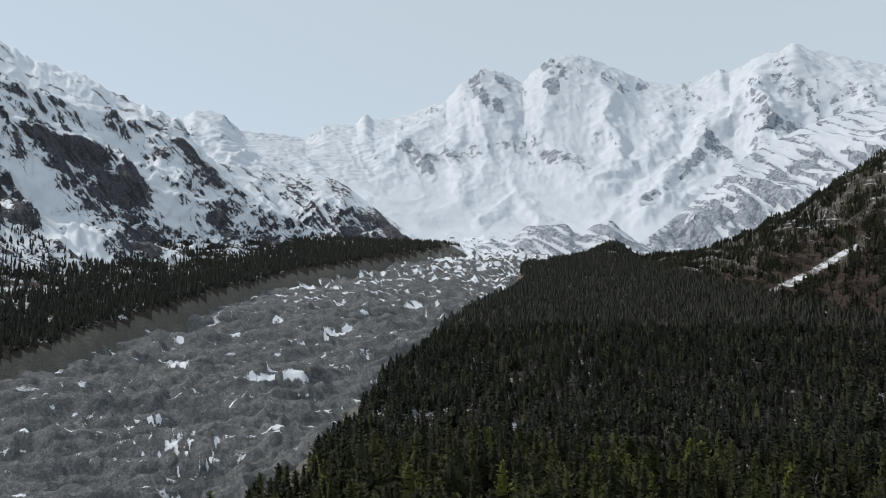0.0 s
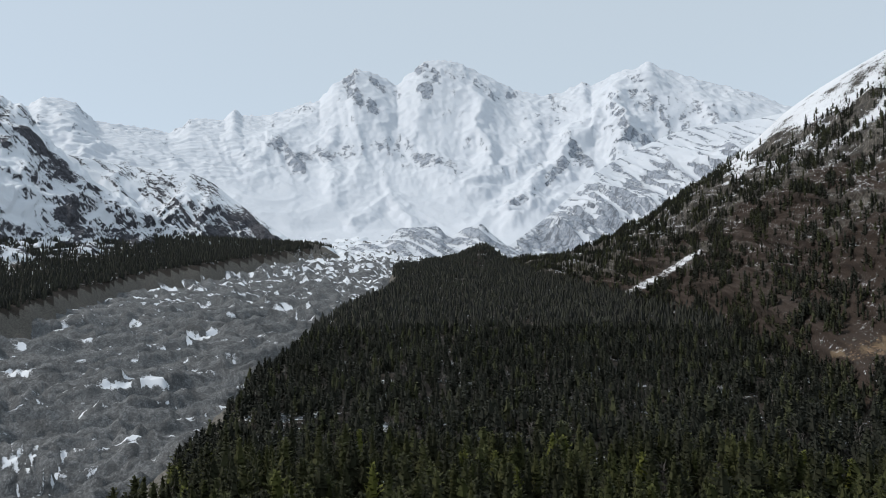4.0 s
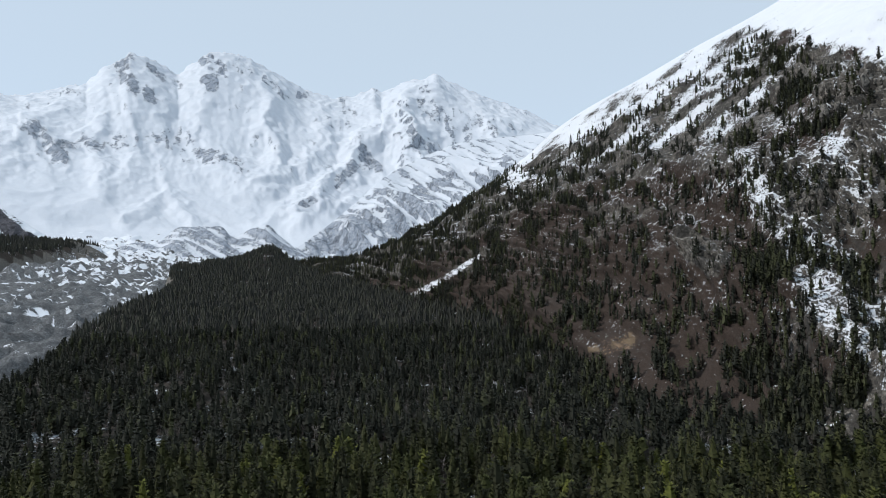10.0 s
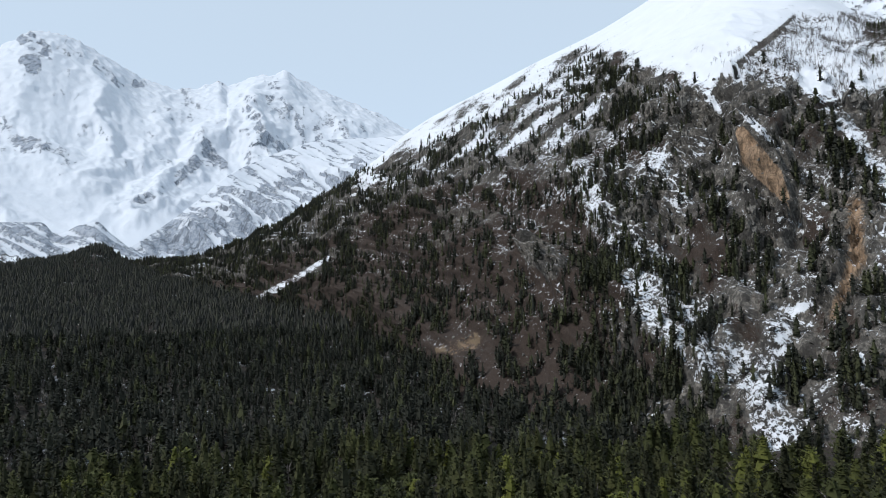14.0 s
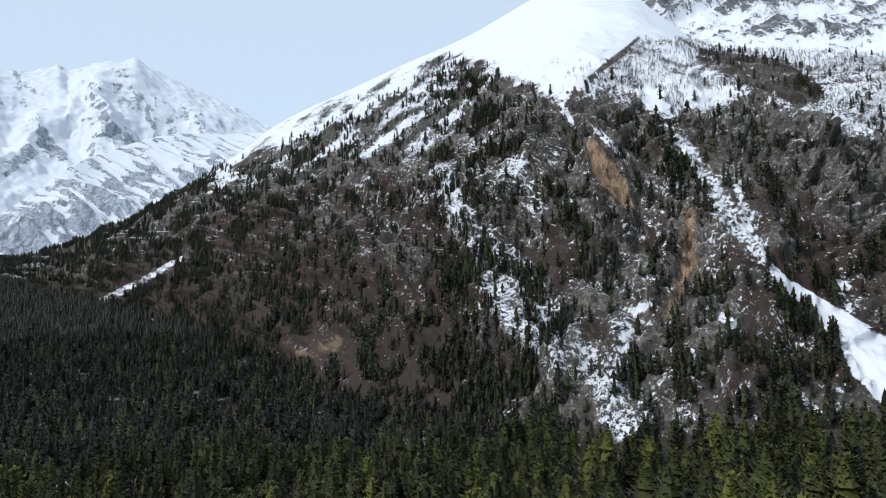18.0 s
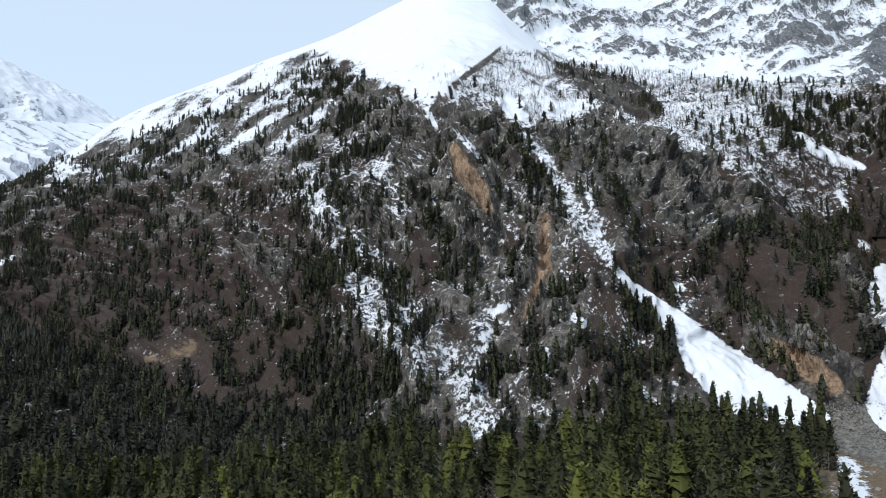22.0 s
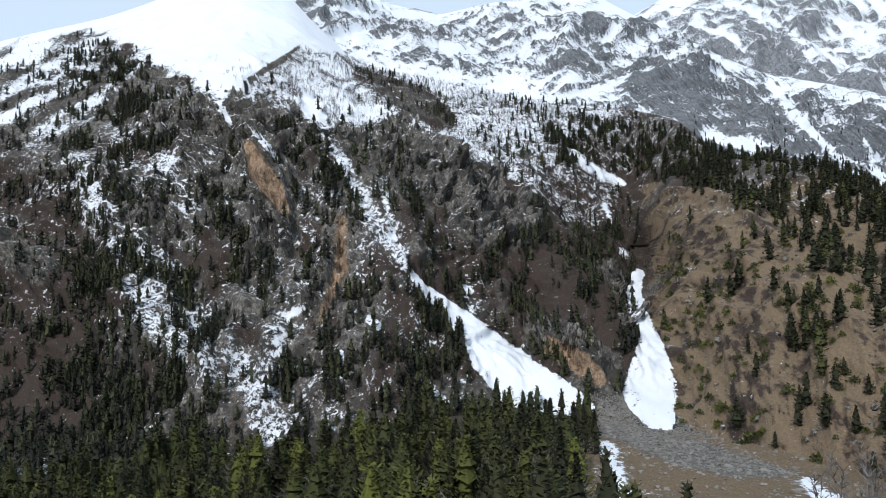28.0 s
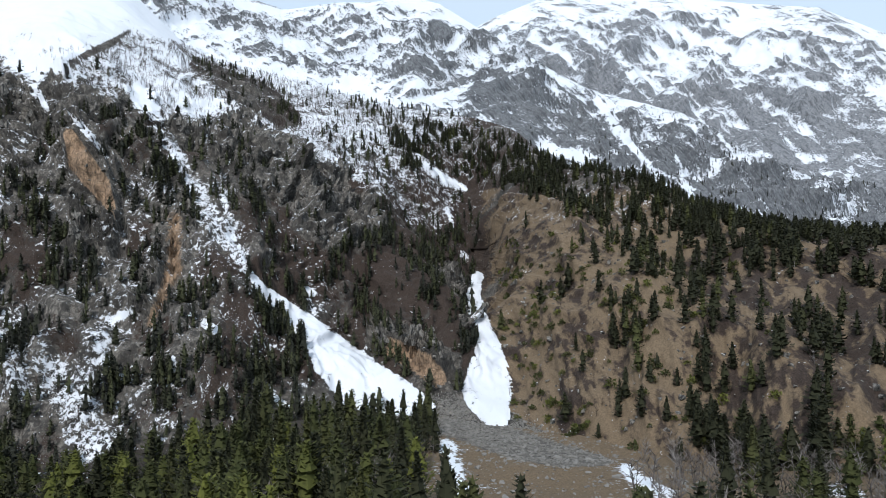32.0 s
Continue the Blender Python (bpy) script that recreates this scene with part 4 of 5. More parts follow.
# ---- trees ----
def conifer_shape(rng, boughs, sprays, tuft, skirts, pine=False):
    """A conifer crown one metre high: boughs with small ragged sprays of needles round a dim inner core; verts and triangles."""
    vs, fs = [], []
    low, fat, blunt = rng.uniform(0.04, 0.12), rng.uniform(0.15, 0.2), rng.uniform(0.75, 1.0)
    if pine:
        low, fat, blunt = rng.uniform(0.12, 0.25), rng.uniform(0.15, 0.2), rng.uniform(0.5, 0.7)
    lumps = rng.uniform(0.7, 1.3, 9)

    def reach(h, a=0.0):
        x = max(0.0, (h - low) / (1.0 - low))
        bulge = lumps[int(x * 5.99)] * (0.8 + 0.4 * lumps[int(a) % 7 + 2] * 0.5)
        return fat * max(0.0, 1 - x) ** blunt * min(1, 0.6 + x * 2.5) * bulge + 0.006

    for k in range(skirts):
        h0 = low + (0.96 - low) * k / skirts
        h1 = min(1.0, h0 + 1.8 * (1 - low) / skirts)
        c, turn = len(vs), rng.uniform(0, 6.28)
        vs.append((0, 0, h1))
        for j in range(5):
            a = turn + 6.2832 * j / 5
            r = reach(h0, a) * rng.uniform(0.45, 0.8)
            vs.append((r * math.cos(a), r * math.sin(a), h0 + rng.uniform(-0.25, 0.25) / skirts))
        fs += [(c, c + 1 + j, c + 1 + (j + 1) % 5) for j in range(5)]
    for k in range(boughs):
        h = low + (0.985 - low) * ((k + rng.uniform(0, 1)) / boughs) ** 0.9
        a = 2.4 * k + rng.uniform(-0.4, 0.4)
        r = reach(h, a % 6.28) * rng.uniform(0.7, 1.25)
        rise = rng.uniform(-0.35, 0.45) + 0.7 * (h - 0.4)
        for q in range(sprays):
            along = (q + rng.uniform(0.5, 1.0)) / sprays
            t = tuft * (1.15 - 0.6 * h) * rng.uniform(0.7, 1.3)
            a1 = a + rng.uniform(-0.5, 0.5) * (1 - 0.4 * along)
            d = r * along
            px, py, pz = d * math.cos(a1), d * math.sin(a1), h + rise * d - 0.35 * tuft
            ox, oy = math.cos(a1), math.sin(a1)
            c, tip, half = len(vs), rng.uniform(0.1, 1.0), rng.uniform(0.35, 0.6)
            vs += [(px - half * t * oy, py + half * t * ox, pz - 0.1 * t), (px + half * t * oy, py - half * t * ox, pz - rng.uniform(-0.1, 0.3) * t), (px + 0.75 * t * ox, py + 0.75 * t * oy, min(1.0, pz + tip * t))]
            fs.append((c, c + 1, c + 2))
    c = len(vs)
    vs += [(0.011, 0, -0.06), (-0.006, 0.01, -0.06), (-0.006, -0.01, -0.06), (0, 0, 0.6)]
    fs += [(c, c + 1, c + 3), (c + 1, c + 2, c + 3), (c + 2, c, c + 3)]
    return np.array(vs), np.array(fs)


def cone_shape(rng, tiers, sides):
    """A far conifer: a few ragged cones."""
    vs, fs = [], []
    for k in range(tiers):
        h0 = 0.06 + 0.9 * k / tiers
        r = 0.145 * (1 - k / tiers) ** 0.7 * rng.uniform(0.8, 1.2)
        c, turn = len(vs), rng.uniform(0, 6.28)
        vs.append((rng.uniform(-0.01, 0.01), 0, min(1, h0 + 1.5 / tiers)))
        for j in range(sides):
            a, rr = turn + 6.2832 * j / sides, r * rng.uniform(0.6, 1.3)
            vs.append((rr * math.cos(a), rr * math.sin(a), h0 + rng.uniform(-0.08, 0.08)))
        fs += [(c, c + 1 + j, c + 1 + (j + 1) % sides) for j in range(sides)]
    return np.array(vs), np.array(fs)


def bare_shape(rng, twigs, w=0.028):
    """A leafless birch one metre high: a forked stem and thin rising twigs."""
    vs, fs = [], []

    def sliver(p, q, w):
        c = len(vs)
        a = rng.uniform(0, 3.14)
        vs.extend([(p[0] + w * math.cos(a), p[1] + w * math.sin(a), p[2]), (p[0] - w * math.cos(a), p[1] - w * math.sin(a), p[2]), q])
        fs.append((c, c + 1, c + 2))

    for s in range(rng.integers(1, 4)):
        lean = rng.uniform(-0.16, 0.16, 2)
        top = (lean[0], lean[1], rng.uniform(0.75, 1.0))
        sliver((0, 0, -0.05), top, w * 0.95)
        for _ in range(twigs):
            h = rng.uniform(0.2, 0.85)
            p = (lean[0] * h, lean[1] * h, h * top[2])
            a, r = rng.uniform(0, 6.28), rng.uniform(0.12, 0.3)
            sliver(p, (p[0] + r * math.cos(a), p[1] + r * math.sin(a), p[2] + rng.uniform(0.08, 0.25)), w)
    return np.array(vs), np.array(fs)


def woods(name, label, places, heights, shapes, material, rng, width=1.0):
    """Uncountable trees as one mesh."""
    vv, ff, tt, base = [], [], [], 0
    pick = rng.integers(0, len(shapes), len(places))
    for k, (sv, sf) in enumerate(shapes):
        p, h = places[pick == k], heights[pick == k]
        if not len(p):
            continue
        a = rng.uniform(0, 6.28, len(p))
        w = h * rng.uniform(0.8, 1.25, len(p)) * width
        x = (sv[:, 0] * np.cos(a)[:, None] - sv[:, 1] * np.sin(a)[:, None]) * w[:, None] + p[:, 0:1]
        y = (sv[:, 0] * np.sin(a)[:, None] + sv[:, 1] * np.cos(a)[:, None]) * w[:, None] + p[:, 1:2]
        z = sv[:, 2] * h[:, None] + p[:, 2:3]
        vv.append(np.stack([x, y, z], -1).reshape(-1, 3))
        ff.append((sf[None] + (base + np.arange(len(p)) * len(sv))[:, None, None]).reshape(-1, 3))
        t = 0.62 * rng.random(len(p)) + 0.3 * ramp(fbm(p[:, 0] / 45, p[:, 1] / 45, 2, 3), 0.0, 0.5)
        tt.append(np.repeat(np.clip(t, 0, 0.98), len(sv)))
        base += len(p) * len(sv)
    ob = mesh_from(name, np.concatenate(vv), np.concatenate(ff), material, {"tint": np.concatenate(tt)}, smooth=False)
    return tagged(ob, label, "forest", kind="stuff")


rng = np.random.default_rng(5)
SMALL = [cone_shape(rng, 3, 4) for _ in range(8)]
MID = [conifer_shape(rng, 26, 2, 0.105, 2) for _ in range(12)]
FULL = [conifer_shape(rng, 62, 3, 0.062, 5) for _ in range(12)]
PINES = [conifer_shape(rng, 60, 3, 0.07, 4, True) for _ in range(10)]
HALF = [conifer_shape(rng, 42, 3, 0.078, 4) for _ in range(10)]
SPARSE = [conifer_shape(rng, 18, 1, 0.15, 2) for _ in range(14)]
BARE = [bare_shape(rng, 9, 0.016) for _ in range(10)]
THIN = [bare_shape(rng, 11, 0.014) for _ in range(8)]


def heights(n, lo, hi):
    return lo + (hi - lo) * rng.beta(2.2, 2.0, n)


dist, bear = ground.D, ground.B
open_b = (bear > -38) & (bear < 128)
beyond = np.interp(bear, [k[0] for k in FOOT], [k[1] for k in FOOT], left=1e5)
wood = open_b * (ground.right > -14) * (dist > 130) * (dist < np.where(bear > 14, beyond + 40, 2500))
wood = wood * (1 - ramp(bear, 58, 64) * ramp(dist, 310, 370)) * (1 - (1 - 0.3 * ramp(bear, 109, 112)) * ramp(bear, 88.5, 91) * ramp(dist, 150, 168)) * (1 - np.minimum(strip * 3, 1)) 
gaps = ramp(fbm(ground.X / 35, ground.Y / 35, 3, 7), -0.6, -0.15) * (1 - 0.3 * ramp(bear, 60, 66))
tall_trees = None
for lo, hi, spacing, shapes, label in ((130, 400, 8.0, FULL, "tall"), (400, 950, 7.9, MID, "dense"), (950, 2600, 8.6, SMALL, "distant")):
    dens = wood * gaps * (dist >= lo) * (dist < hi)
    cnt = int((ground.area * dens).sum() / spacing**2)
    p = ground.scatter(cnt, dens, rng)
    if lo < 300:
        # the nearest trees of the seen stretch stand singly; the rest are one wood
        order = np.argsort(np.hypot(p[:, 0], p[:, 1]) + 500 * ((np.degrees(np.arctan2(p[:, 0], p[:, 1])) < 52) | (p[:, 0] ** 2 + p[:, 1] ** 2 < 150**2)))
        tall_trees, p = p[order[:300]], p[order[300:]]
        olive = rng.random(len(p)) < 0.2 + 0.35 * ramp(fbm(p[:, 0] / 60, p[:, 1] / 60, 2, 6), -0.1, 0.4) + 0.3 * ramp(p[:, 0] / p[:, 1], 0.15, 0.4) * ramp(np.hypot(p[:, 0], p[:, 1]), 330, 230)
        woods("pine_forest", "olive-green pines mixed into the dark forest", p[olive], heights(int(olive.sum()), 15, 27), PINES, PINE, rng, 1.35)
        p = p[~olive]
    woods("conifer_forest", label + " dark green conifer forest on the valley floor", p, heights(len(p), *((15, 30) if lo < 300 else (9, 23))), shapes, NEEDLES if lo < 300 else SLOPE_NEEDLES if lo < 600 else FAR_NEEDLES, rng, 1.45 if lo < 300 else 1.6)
dens = wood * (dist > 150) * (dist < 1500) * (0.3 + ramp(fbm(fx / 120, fy / 120, 3, 8), 0, 0.4) + 3 * ramp(bear, 56, 62)) + open_b * (dist > 180) * (dist < 420) * 2.0 * ramp(bear, 106, 108)
woods("bare_birch_trees", "leafless grey-brown trees among the conifers", ground.scatter(4000, dens, rng), heights(4000, 8, 16), THIN, TWIGS, rng)
dens = open_b * (ground.left > 46) * (ground.left < 520) * (ground.right < 0) * (dist < 2650) * (1 - 0.85 * ramp(ground.left, 150, 220) * ramp(fbm(fx / 110, fy / 70, 3, 33), -0.25, 0.1) * ramp(bear, -10, -16))
cnt = int((ground.area * dens).sum() / 62)
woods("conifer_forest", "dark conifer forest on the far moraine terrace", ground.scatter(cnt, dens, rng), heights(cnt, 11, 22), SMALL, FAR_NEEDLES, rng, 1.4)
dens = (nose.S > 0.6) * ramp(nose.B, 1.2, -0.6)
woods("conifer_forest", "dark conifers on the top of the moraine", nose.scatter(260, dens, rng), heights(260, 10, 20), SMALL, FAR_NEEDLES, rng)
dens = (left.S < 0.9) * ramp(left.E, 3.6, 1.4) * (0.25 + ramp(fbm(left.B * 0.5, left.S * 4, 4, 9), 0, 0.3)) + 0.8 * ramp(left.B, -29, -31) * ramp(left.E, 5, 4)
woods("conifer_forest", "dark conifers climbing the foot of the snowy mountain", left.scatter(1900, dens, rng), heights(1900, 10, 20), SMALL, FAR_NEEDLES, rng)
clump = np.where(B < 50, ramp(fbm(B * 0.7, slope.S * 5, 4, 8), -0.3, 0.35), ramp(fbm(u0 / 50, v0 / 70, 5, 8, 0.65), -0.02, 0.45))
belt = np.minimum(2 * near(B, E, [(86.5, 10.8), (91, 11.2), (96, 10.2), (99.5, 8.6), (103.6, 7.6), (106.2, 6.8), (110.4, 5), (114.5, 4), (121, 2)], [1.2, 2.4, 2.6, 2.6, 2.6, 2.8, 3.0, 3.0, 3.0]), 1)
bare_ground = np.minimum(streaks * 3 + tongue * 3 + chute * 2 + ORANGE * 3 + LOWCLIFF * 3 + RIB * 2 + 3 * near(B, E, [(39.5, -5.2), (42.6, -4.4)], 1.5), 1)
dens = np.maximum(ramp(over, 0.4, -2.0), 0.8 * ramp(B, 36, 30) * ramp(over, 1.5, 0.5)) * (1 - bare_ground) * (1 - 0.75 * cliff) * (0.10 + clump ** 2) * (slope.S < 3) * (B < 130) * (B > 15) + 0.25 * rocky * clump + (0.015 + 0.06 * ramp(B, 80, 87)) * birch * ramp(E, 17, 15)
dens = dens * (1 - 0.8 * grass * ramp(B, 106, 101) * ramp(E, 5, 3)) * (1 - 0.5 * np.minimum(drifts * 1.6, 1)) * (1 - talus) * (1 + 4.0 * ramp(E, 2, -5) * ramp(B, 62, 54) + 2.2 * ramp(B, 48, 38) + 4.5 * ramp(B, 36, 27) + 1.2 * ramp(B, 58, 52) * ramp(E, 10, 6))
p = slope.scatter(9500, dens * ramp(B, 52, 50), rng)
woods("conifer_forest", "dark conifers scattered over the rocky mountainside", p, heights(len(p), 6, 17), SPARSE, SLOPE_NEEDLES, rng, 1.5)
p = slope.scatter(3200, dens * (1 - 0.6 * ramp(over, -2.5, -0.5) * ramp(B, 70, 62)) * ramp(B, 50, 52) * ramp(B, 95, 94), rng)
woods("conifer_forest", "dark conifers in clumps among the cliffs", p, heights(len(p), 6, 17), MID, SLOPE_NEEDLES, rng, 1.55)
dens = (slope.S < 3) * (1 - bare_ground) * (1 - talus) * ramp(B, 86, 89) * (B < 128) * (belt * (0.4 + clump) + ramp(B, 101, 106) * ramp(E, 7, 5) * (0.2 + 0.5 * clump) + 0.08 * grass * clump)
near_slope = slope.scatter(1600, dens, rng)
woods("conifer_forest", "dark green conifers on the dry brown slope", near_slope, heights(1600, 7, 20), HALF, NEEDLES, rng, 1.6)
dens = ramp(ridge.E, 14, 9) * ramp(ridge.B, 90, 95) * (ridge.B < 130) * (0.15 + ramp(fbm(ridge.B * 0.6, ridge.E * 0.6, 4, 31), 0, 0.3)) * (ridge.S < 0.9)
woods("conifer_forest", "sparse dark conifers on the lower rocky ridge", ridge.scatter(1000, dens, rng), heights(1000, 4, 12), SMALL, FAR_NEEDLES, rng, 1.3)
dens = (0.35 * ramp(over, 1, -1) * (1 - 0.8 * ramp(E, 0, -5) * ramp(B, 60, 52)) + 5.0 * birch + 1.4 * ramp(over, 0, 0.6) * ramp(over, 3.2, 1.2) * ramp(B, 60, 63) * ramp(B, 71, 68) + 1.2 * drifts) * (1 - bare_ground) * (1 - 0.93 * cliff) * (slope.S < 3) * (B > 18) * (B < 130) * (1 - 0.7 * grass * ramp(B, 104, 100))
p = slope.scatter(10500, dens, rng)
pb, pe = np.degrees(np.arctan2(p[:, 0], p[:, 1])), np.degrees(np.arctan2(p[:, 2] - EYE[2], np.hypot(p[:, 0], p[:, 1])))
high = pe > np.interp(pb, [k[0] for k in TREELINE], [k[1] for k in TREELINE]) - 0.8
woods("bare_birch_trees", "leafless grey birches on the snowy mountainside", p[high], heights(int(high.sum()), 4, 10), THIN, TWIGS, rng)
grey = ~high & (rng.random(len(p)) < 0.25)
woods("bare_birch_trees", "leafless pale grey birches among the cliffs", p[grey], heights(int(grey.sum()), 4, 10), BARE, TWIGS, rng)
high |= grey
woods("bare_birch_trees", "leafless reddish-brown shrubs and birches between the rocks", p[~high], heights(int((~high).sum()), 3, 9), BARE, BROWN_TWIGS, rng)


# ---- single trees, bushes, boulders ----
def part(name, verts, faces, material, parent, label=""):
    ob = mesh_from(name, verts, faces, material, {"tint": np.zeros(len(verts))}, smooth=False)
    ob.parent = parent
    return tagged(ob, label)


def trunk_shape():
    """A slightly crooked tapered stem, one metre high."""
    vs, fs, sides, rings = [], [], 7, 6
    for k in range(rings):
        h = k / (rings - 1)
        r = 0.017 * (1 - 0.85 * h) * (1.5 if k == 0 else 1)
        ox, oy = 0.006 * math.sin(5 * h + 1), 0.006 * math.cos(4 * h)
        vs += [(ox + r * math.cos(6.2832 * j / sides), oy + r * math.sin(6.2832 * j / sides), -0.03 + 0.93 * h) for j in range(sides)]
    for k in range(rings - 1):
        fs += [(k * sides + j, k * sides + (j + 1) % sides, (k + 1) * sides + (j + 1) % sides, (k + 1) * sides + j) for j in range(sides)]
    return np.array(vs), np.array(fs)


def single_conifer(rng, pine):
    tree = new("pine_tree" if pine else "spruce_tree")
    v, f = conifer_shape(rng, 110 if pine else 125, 4, 0.05, 6, pine)
    part("trunk", *trunk_shape(), BARK, tree)
    part("crown", v[:-4], f[:-3], PINE if pine else NEEDLES, tree)
    return tagged(tree, "olive-green pine with a rounded crown above the forest floor" if pine else "tall dark green spruce with drooping branches in the forest", "tree",
                  "pines of the near forest" if pine else "spruces of the near forest")


kinds = [single_conifer(rng, k % 3 == 0) for k in range(9)]
for k, q in enumerate(tall_trees):
    h = float(heights(1, 15, 29)[0])
    m = Matrix.Translation(Vector(q)) @ Matrix.Rotation(rng.uniform(0, 6.28), 4, "Z") @ Matrix.Diagonal((h * 1.35, h * 1.35, h, 1))
    if k < len(kinds):
        kinds[k].matrix_basis = m
    else:
        copy_thing(kinds[int(rng.integers(0, len(kinds)))], m).matrix_basis = m


def bush_shape(rng):
    """A low rounded juniper of many small tilted sprays."""
    vs, fs = [], []
    for _ in range(90):
        a, e, r = rng.uniform(0, 6.28), rng.uniform(0.0, 1.5), rng.uniform(0.45, 1.0)
        c0 = np.array([math.cos(a) * math.cos(e) * r, math.sin(a) * math.cos(e) * r, math.sin(e) * r * 1.1])
        t = rng.normal(0, 0.16, (3, 3))
        c = len(vs)
        vs += [tuple(c0 + t[0]), tuple(c0 + t[1]), tuple(c0 * 1.1 + t[2])]
        fs.append((c, c + 1, c + 2))
    return np.array(vs), np.array(fs)


def stem_shape():
    return np.array([(0.1, 0, -0.2), (-0.05, 0.09, -0.2), (-0.05, -0.09, -0.2), (0, 0, 0.7)]), np.array([(0, 1, 3), (1, 2, 3), (2, 0, 3)])


def juniper(rng):
    bush = new("juniper_bush")
    part("foliage", *bush_shape(rng), PINE, bush)
    part("stem", *stem_shape(), BARK, bush)
    return tagged(bush, "rounded green juniper bush on the dry brown slope", "bush", "junipers on the brown slope")


bushes = [juniper(rng) for _ in range(4)]
dens = ramp(B, 95.8, 97) * ramp(B, 118, 106) * ramp(E, -13.5, -12.5) * ramp(E, 5, 2) * (slope.S < 2) * ramp(fbm(B * 0.8, E * 0.8, 2, 66), -0.3, 0.2) * (1 - np.minimum(tongue * 4, 1))
for k, q in enumerate(slope.scatter(280, dens, rng)):
    h = float(heights(1, 1.0, 4.2)[0])
    m = Matrix.Translation(Vector(q)) @ Matrix.Rotation(rng.uniform(0, 6.28), 4, "Z") @ Matrix.Diagonal((h, h, h * rng.uniform(0.8, 1.3), 1))
    if k < len(bushes):
        bushes[k].matrix_basis = m
    else:
        copy_thing(bushes[int(rng.integers(0, len(bushes)))], m).matrix_basis = m

n = Nodes("boulder_stone")
STONE = n.done(n.mix(n.noise(1.2, 7, 0.65), (0.10, 0.096, 0.088), (0.26, 0.246, 0.225)), 0.95)


def stone_shape(rng, tall=0.75):
    """An angular block: the hull of a few scattered corners."""
    bm = bmesh.new()
    for p in rng.uniform(-1, 1, (11, 3)):
        q = p / max(abs(p)) * rng.uniform(0.75, 1.0)
        bm.verts.new((q[0], q[1] * 0.85, q[2] * tall))
    made = bmesh.ops.convex_hull(bm, input=bm.verts[:])
    bmesh.ops.delete(bm, geom=[q for q in set(made["geom_interior"] + made["geom_unused"]) if isinstance(q, bmesh.types.BMVert)], context="VERTS")
    bm.verts.index_update()
    v = np.array([q.co for q in bm.verts])
    f = np.array([[q.index for q in t.verts] for t in bm.faces])
    bm.free()
    return v, f


STONES = [stone_shape(rng) for _ in range(8)]
dens = (np.minimum(fan * 2, 1) + 0.3 * ramp(bear, 86, 89) * ramp(bear, 116, 110) * (dist > 190) * (dist < 460)) * (dist > 150)
cnt = 4500
rubble = woods("scree", "grey angular scree and boulders below the snow tongues", ground.scatter(cnt, dens, rng), 0.25 + 2.2 * rng.beta(1.0, 7, cnt), STONES, STONE, rng)
tagged(rubble, category="scree")
talus_rocks = woods("scree", "grey broken scree at the foot of the cliffs", slope.scatter(1900, talus * (np.minimum(tongue, 1) < 0.05) * (slope.S < 0.9), rng), 0.22 + 1.6 * rng.beta(1.1, 6, 1900), STONES, STONE, rng)
tagged(talus_rocks, category="scree")
for q in ground.scatter(40, dens, rng):
    v, f = STONES[int(rng.integers(0, 8))]
    ob = mesh_from("boulder", v, f, STONE, smooth=False)
    r = rng.uniform(0.8, 1.9)
    ob.matrix_basis = Matrix.Translation(Vector(q)) @ Matrix.Rotation(rng.uniform(0, 6.28), 4, "Z") @ Matrix.Diagonal((r, r, r, 1))
    tagged(ob, "grey angular boulder lying on the scree fan", "boulder", "boulders on the scree fan")

# Rock outcrops and blocks of the mountainside.
n = Nodes("outcrop_rock")
face = n.mix(n.step(n.noise(0.5, 8, 0.7), 0.35, 0.65), (0.06, 0.057, 0.052), (0.24, 0.222, 0.196))
face = n.mix(n.step(n.noise(0.35, 6, 0.65, (1, 1, 0.3), 0.8), 0.52, 0.62), face, (0.025, 0.025, 0.025))
face = n.mix(n.step(n.attr("tint"), 0.88, 1.0), face, n.mix(n.noise(0.4, 5), (0.12, 0.09, 0.065), (0.3, 0.23, 0.165)))
lift = n.make("ShaderNodeSeparateXYZ")
n.put(lift.inputs[0], n.make("ShaderNodeNewGeometry").outputs["True Normal"])
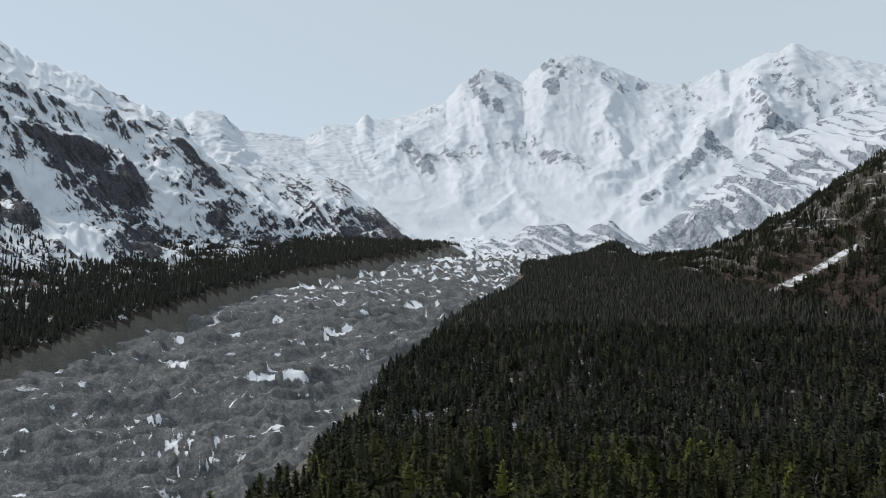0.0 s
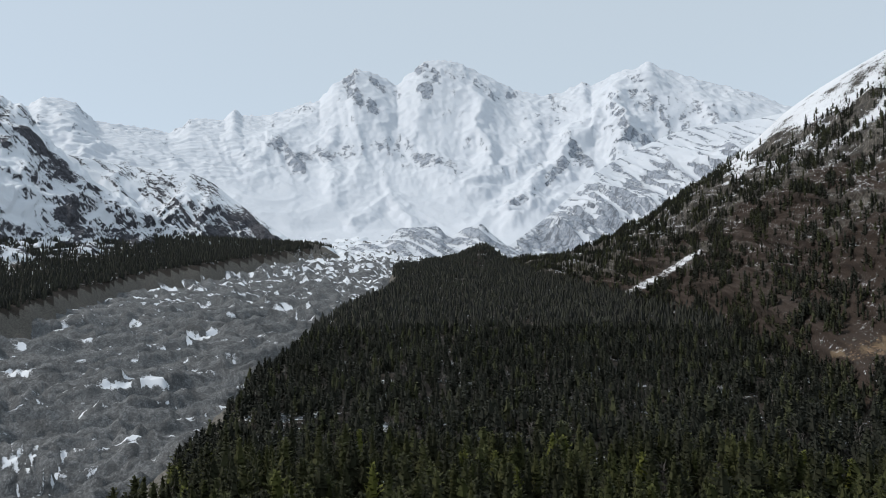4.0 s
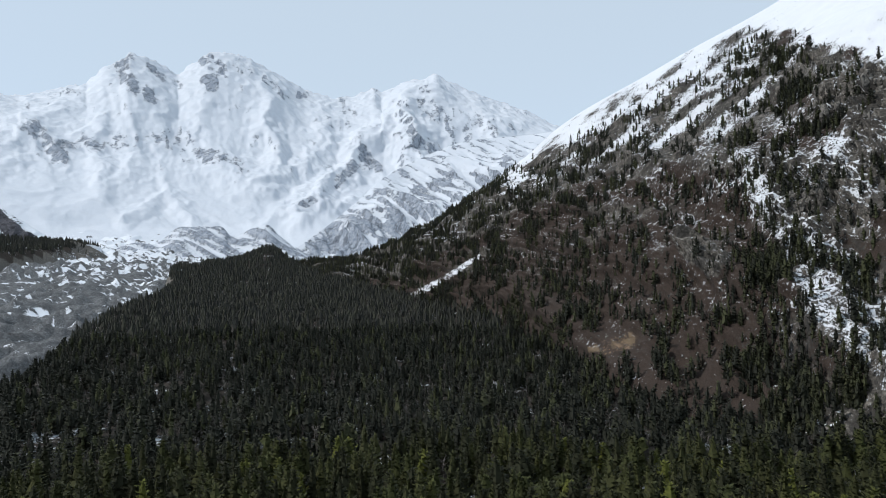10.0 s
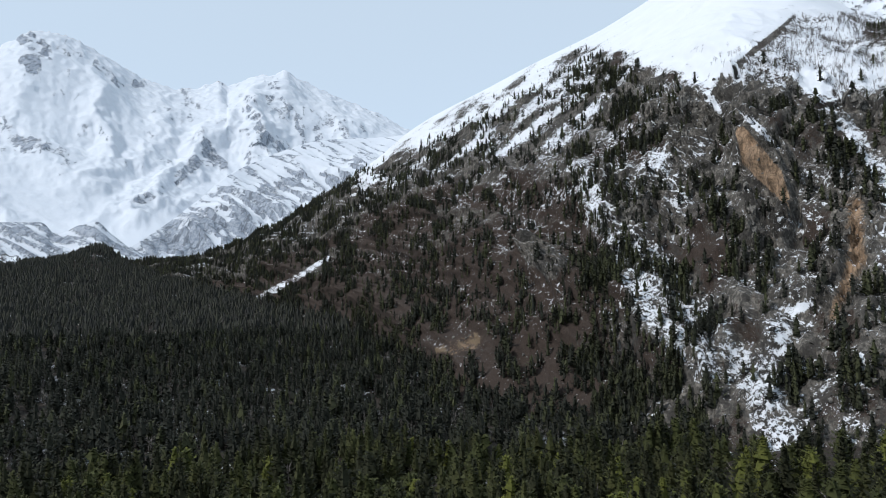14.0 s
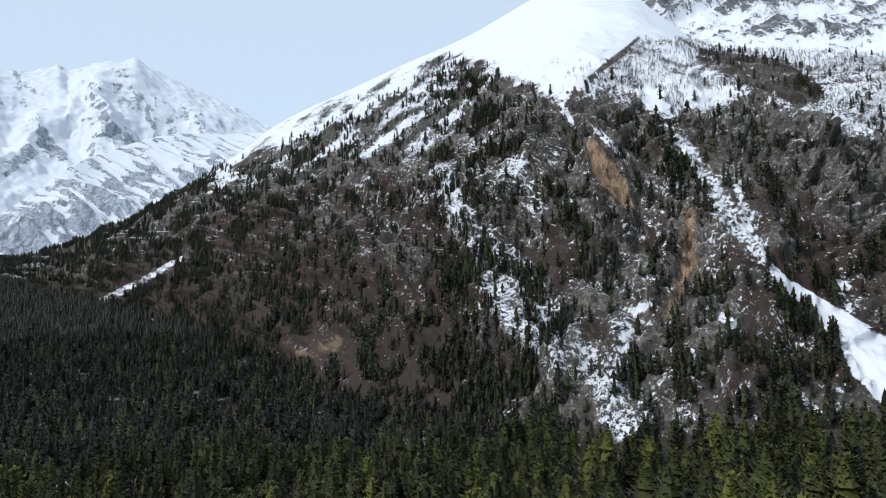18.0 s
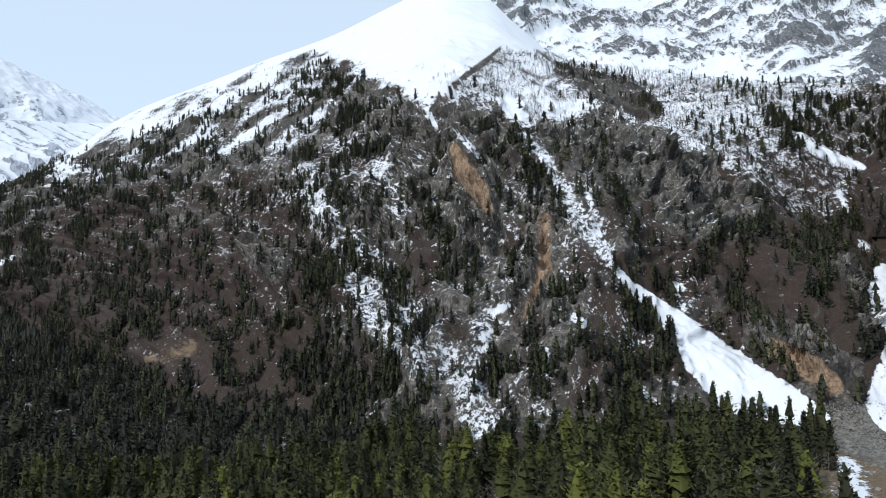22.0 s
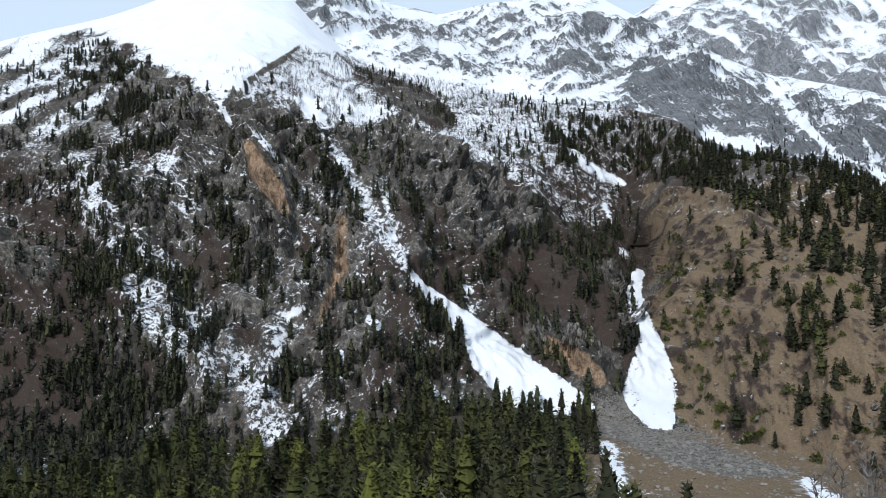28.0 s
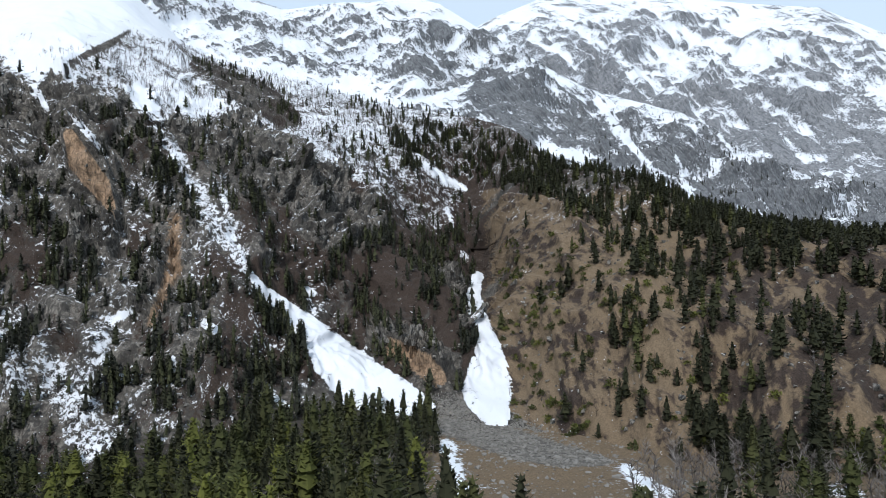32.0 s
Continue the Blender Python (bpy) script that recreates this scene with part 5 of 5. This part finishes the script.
cap = n.step(n.math("ADD", lift.outputs[2], n.math("MULTIPLY_ADD", n.noise(0.6, 5), 0.8, -0.4)), 0.98, 1.06)
n.bump(n.noise(0.7, 8, 0.7), 0.9, 1.0)
OUTCROP = n.done(n.mix(cap, face, (0.76, 0.78, 0.82)), 0.95)
CRAGS = []
for _ in range(16):
    v, f = stone_shape(rng, rng.uniform(0.9, 1.4))
    CRAGS.append((v * np.array([0.8, 0.8, 1.0]), f))
dens = cliff ** 2 * ramp(fbm(u0 / 45, v0 / 45, 3, 78), 0.1, 0.35) * (1 - bare_ground) * (slope.S < 2.6)
spots, sizes = slope.scatter(700, dens, rng), 1.6 + 6.5 * rng.beta(1.1, 4.5, 700)
spots = spots - np.stack([0 * sizes, 0 * sizes, 0.45 * sizes], -1)
order = np.argsort(-sizes)
spots, sizes = spots[order], sizes[order]
crags = woods("rock_outcrops", "small fractured grey cliff blocks with snow on the ledges", spots[290:], sizes[290:], CRAGS, OUTCROP, rng)
tagged(crags, category="rock")
blocks = [mesh_from("rock_outcrop", v, f, OUTCROP, {"tint": np.full(len(v), rng.random())}, smooth=False) for v, f in CRAGS]
for k in range(290):
    ob = blocks[k] if k < len(blocks) else new("rock_outcrop", blocks[int(rng.integers(0, len(blocks)))].data)
    r = float(sizes[k])
    ob.matrix_basis = Matrix.Translation(Vector(spots[k])) @ Matrix.Rotation(rng.uniform(0, 6.28), 4, "Z") @ Matrix.Diagonal((r, r * 0.9, r, 1))
    tagged(ob, "angular fractured grey rock outcrop with snow on its ledges", "rock", "rock outcrops of the cliffs")
dens = (0.25 + 1.6 * np.minimum(drifts * 2, 1) + 0.8 * near(B, E, [(69, -3), (70.5, -8.5)], 3.0)) * (1 - np.minimum(tongue * 3, 1)) * ramp(over, 1, -1) * (1 + 0.6 * grass) * (slope.S < 2.8) * (B > 36) * (B < 128)
loose = woods("loose_blocks", "dark loose rocks strewn over snow and brown slope", slope.scatter(4200, dens, rng), 0.5 + 3.2 * rng.beta(1.1, 5, 4200), STONES, OUTCROP, rng)
tagged(loose, category="rock")
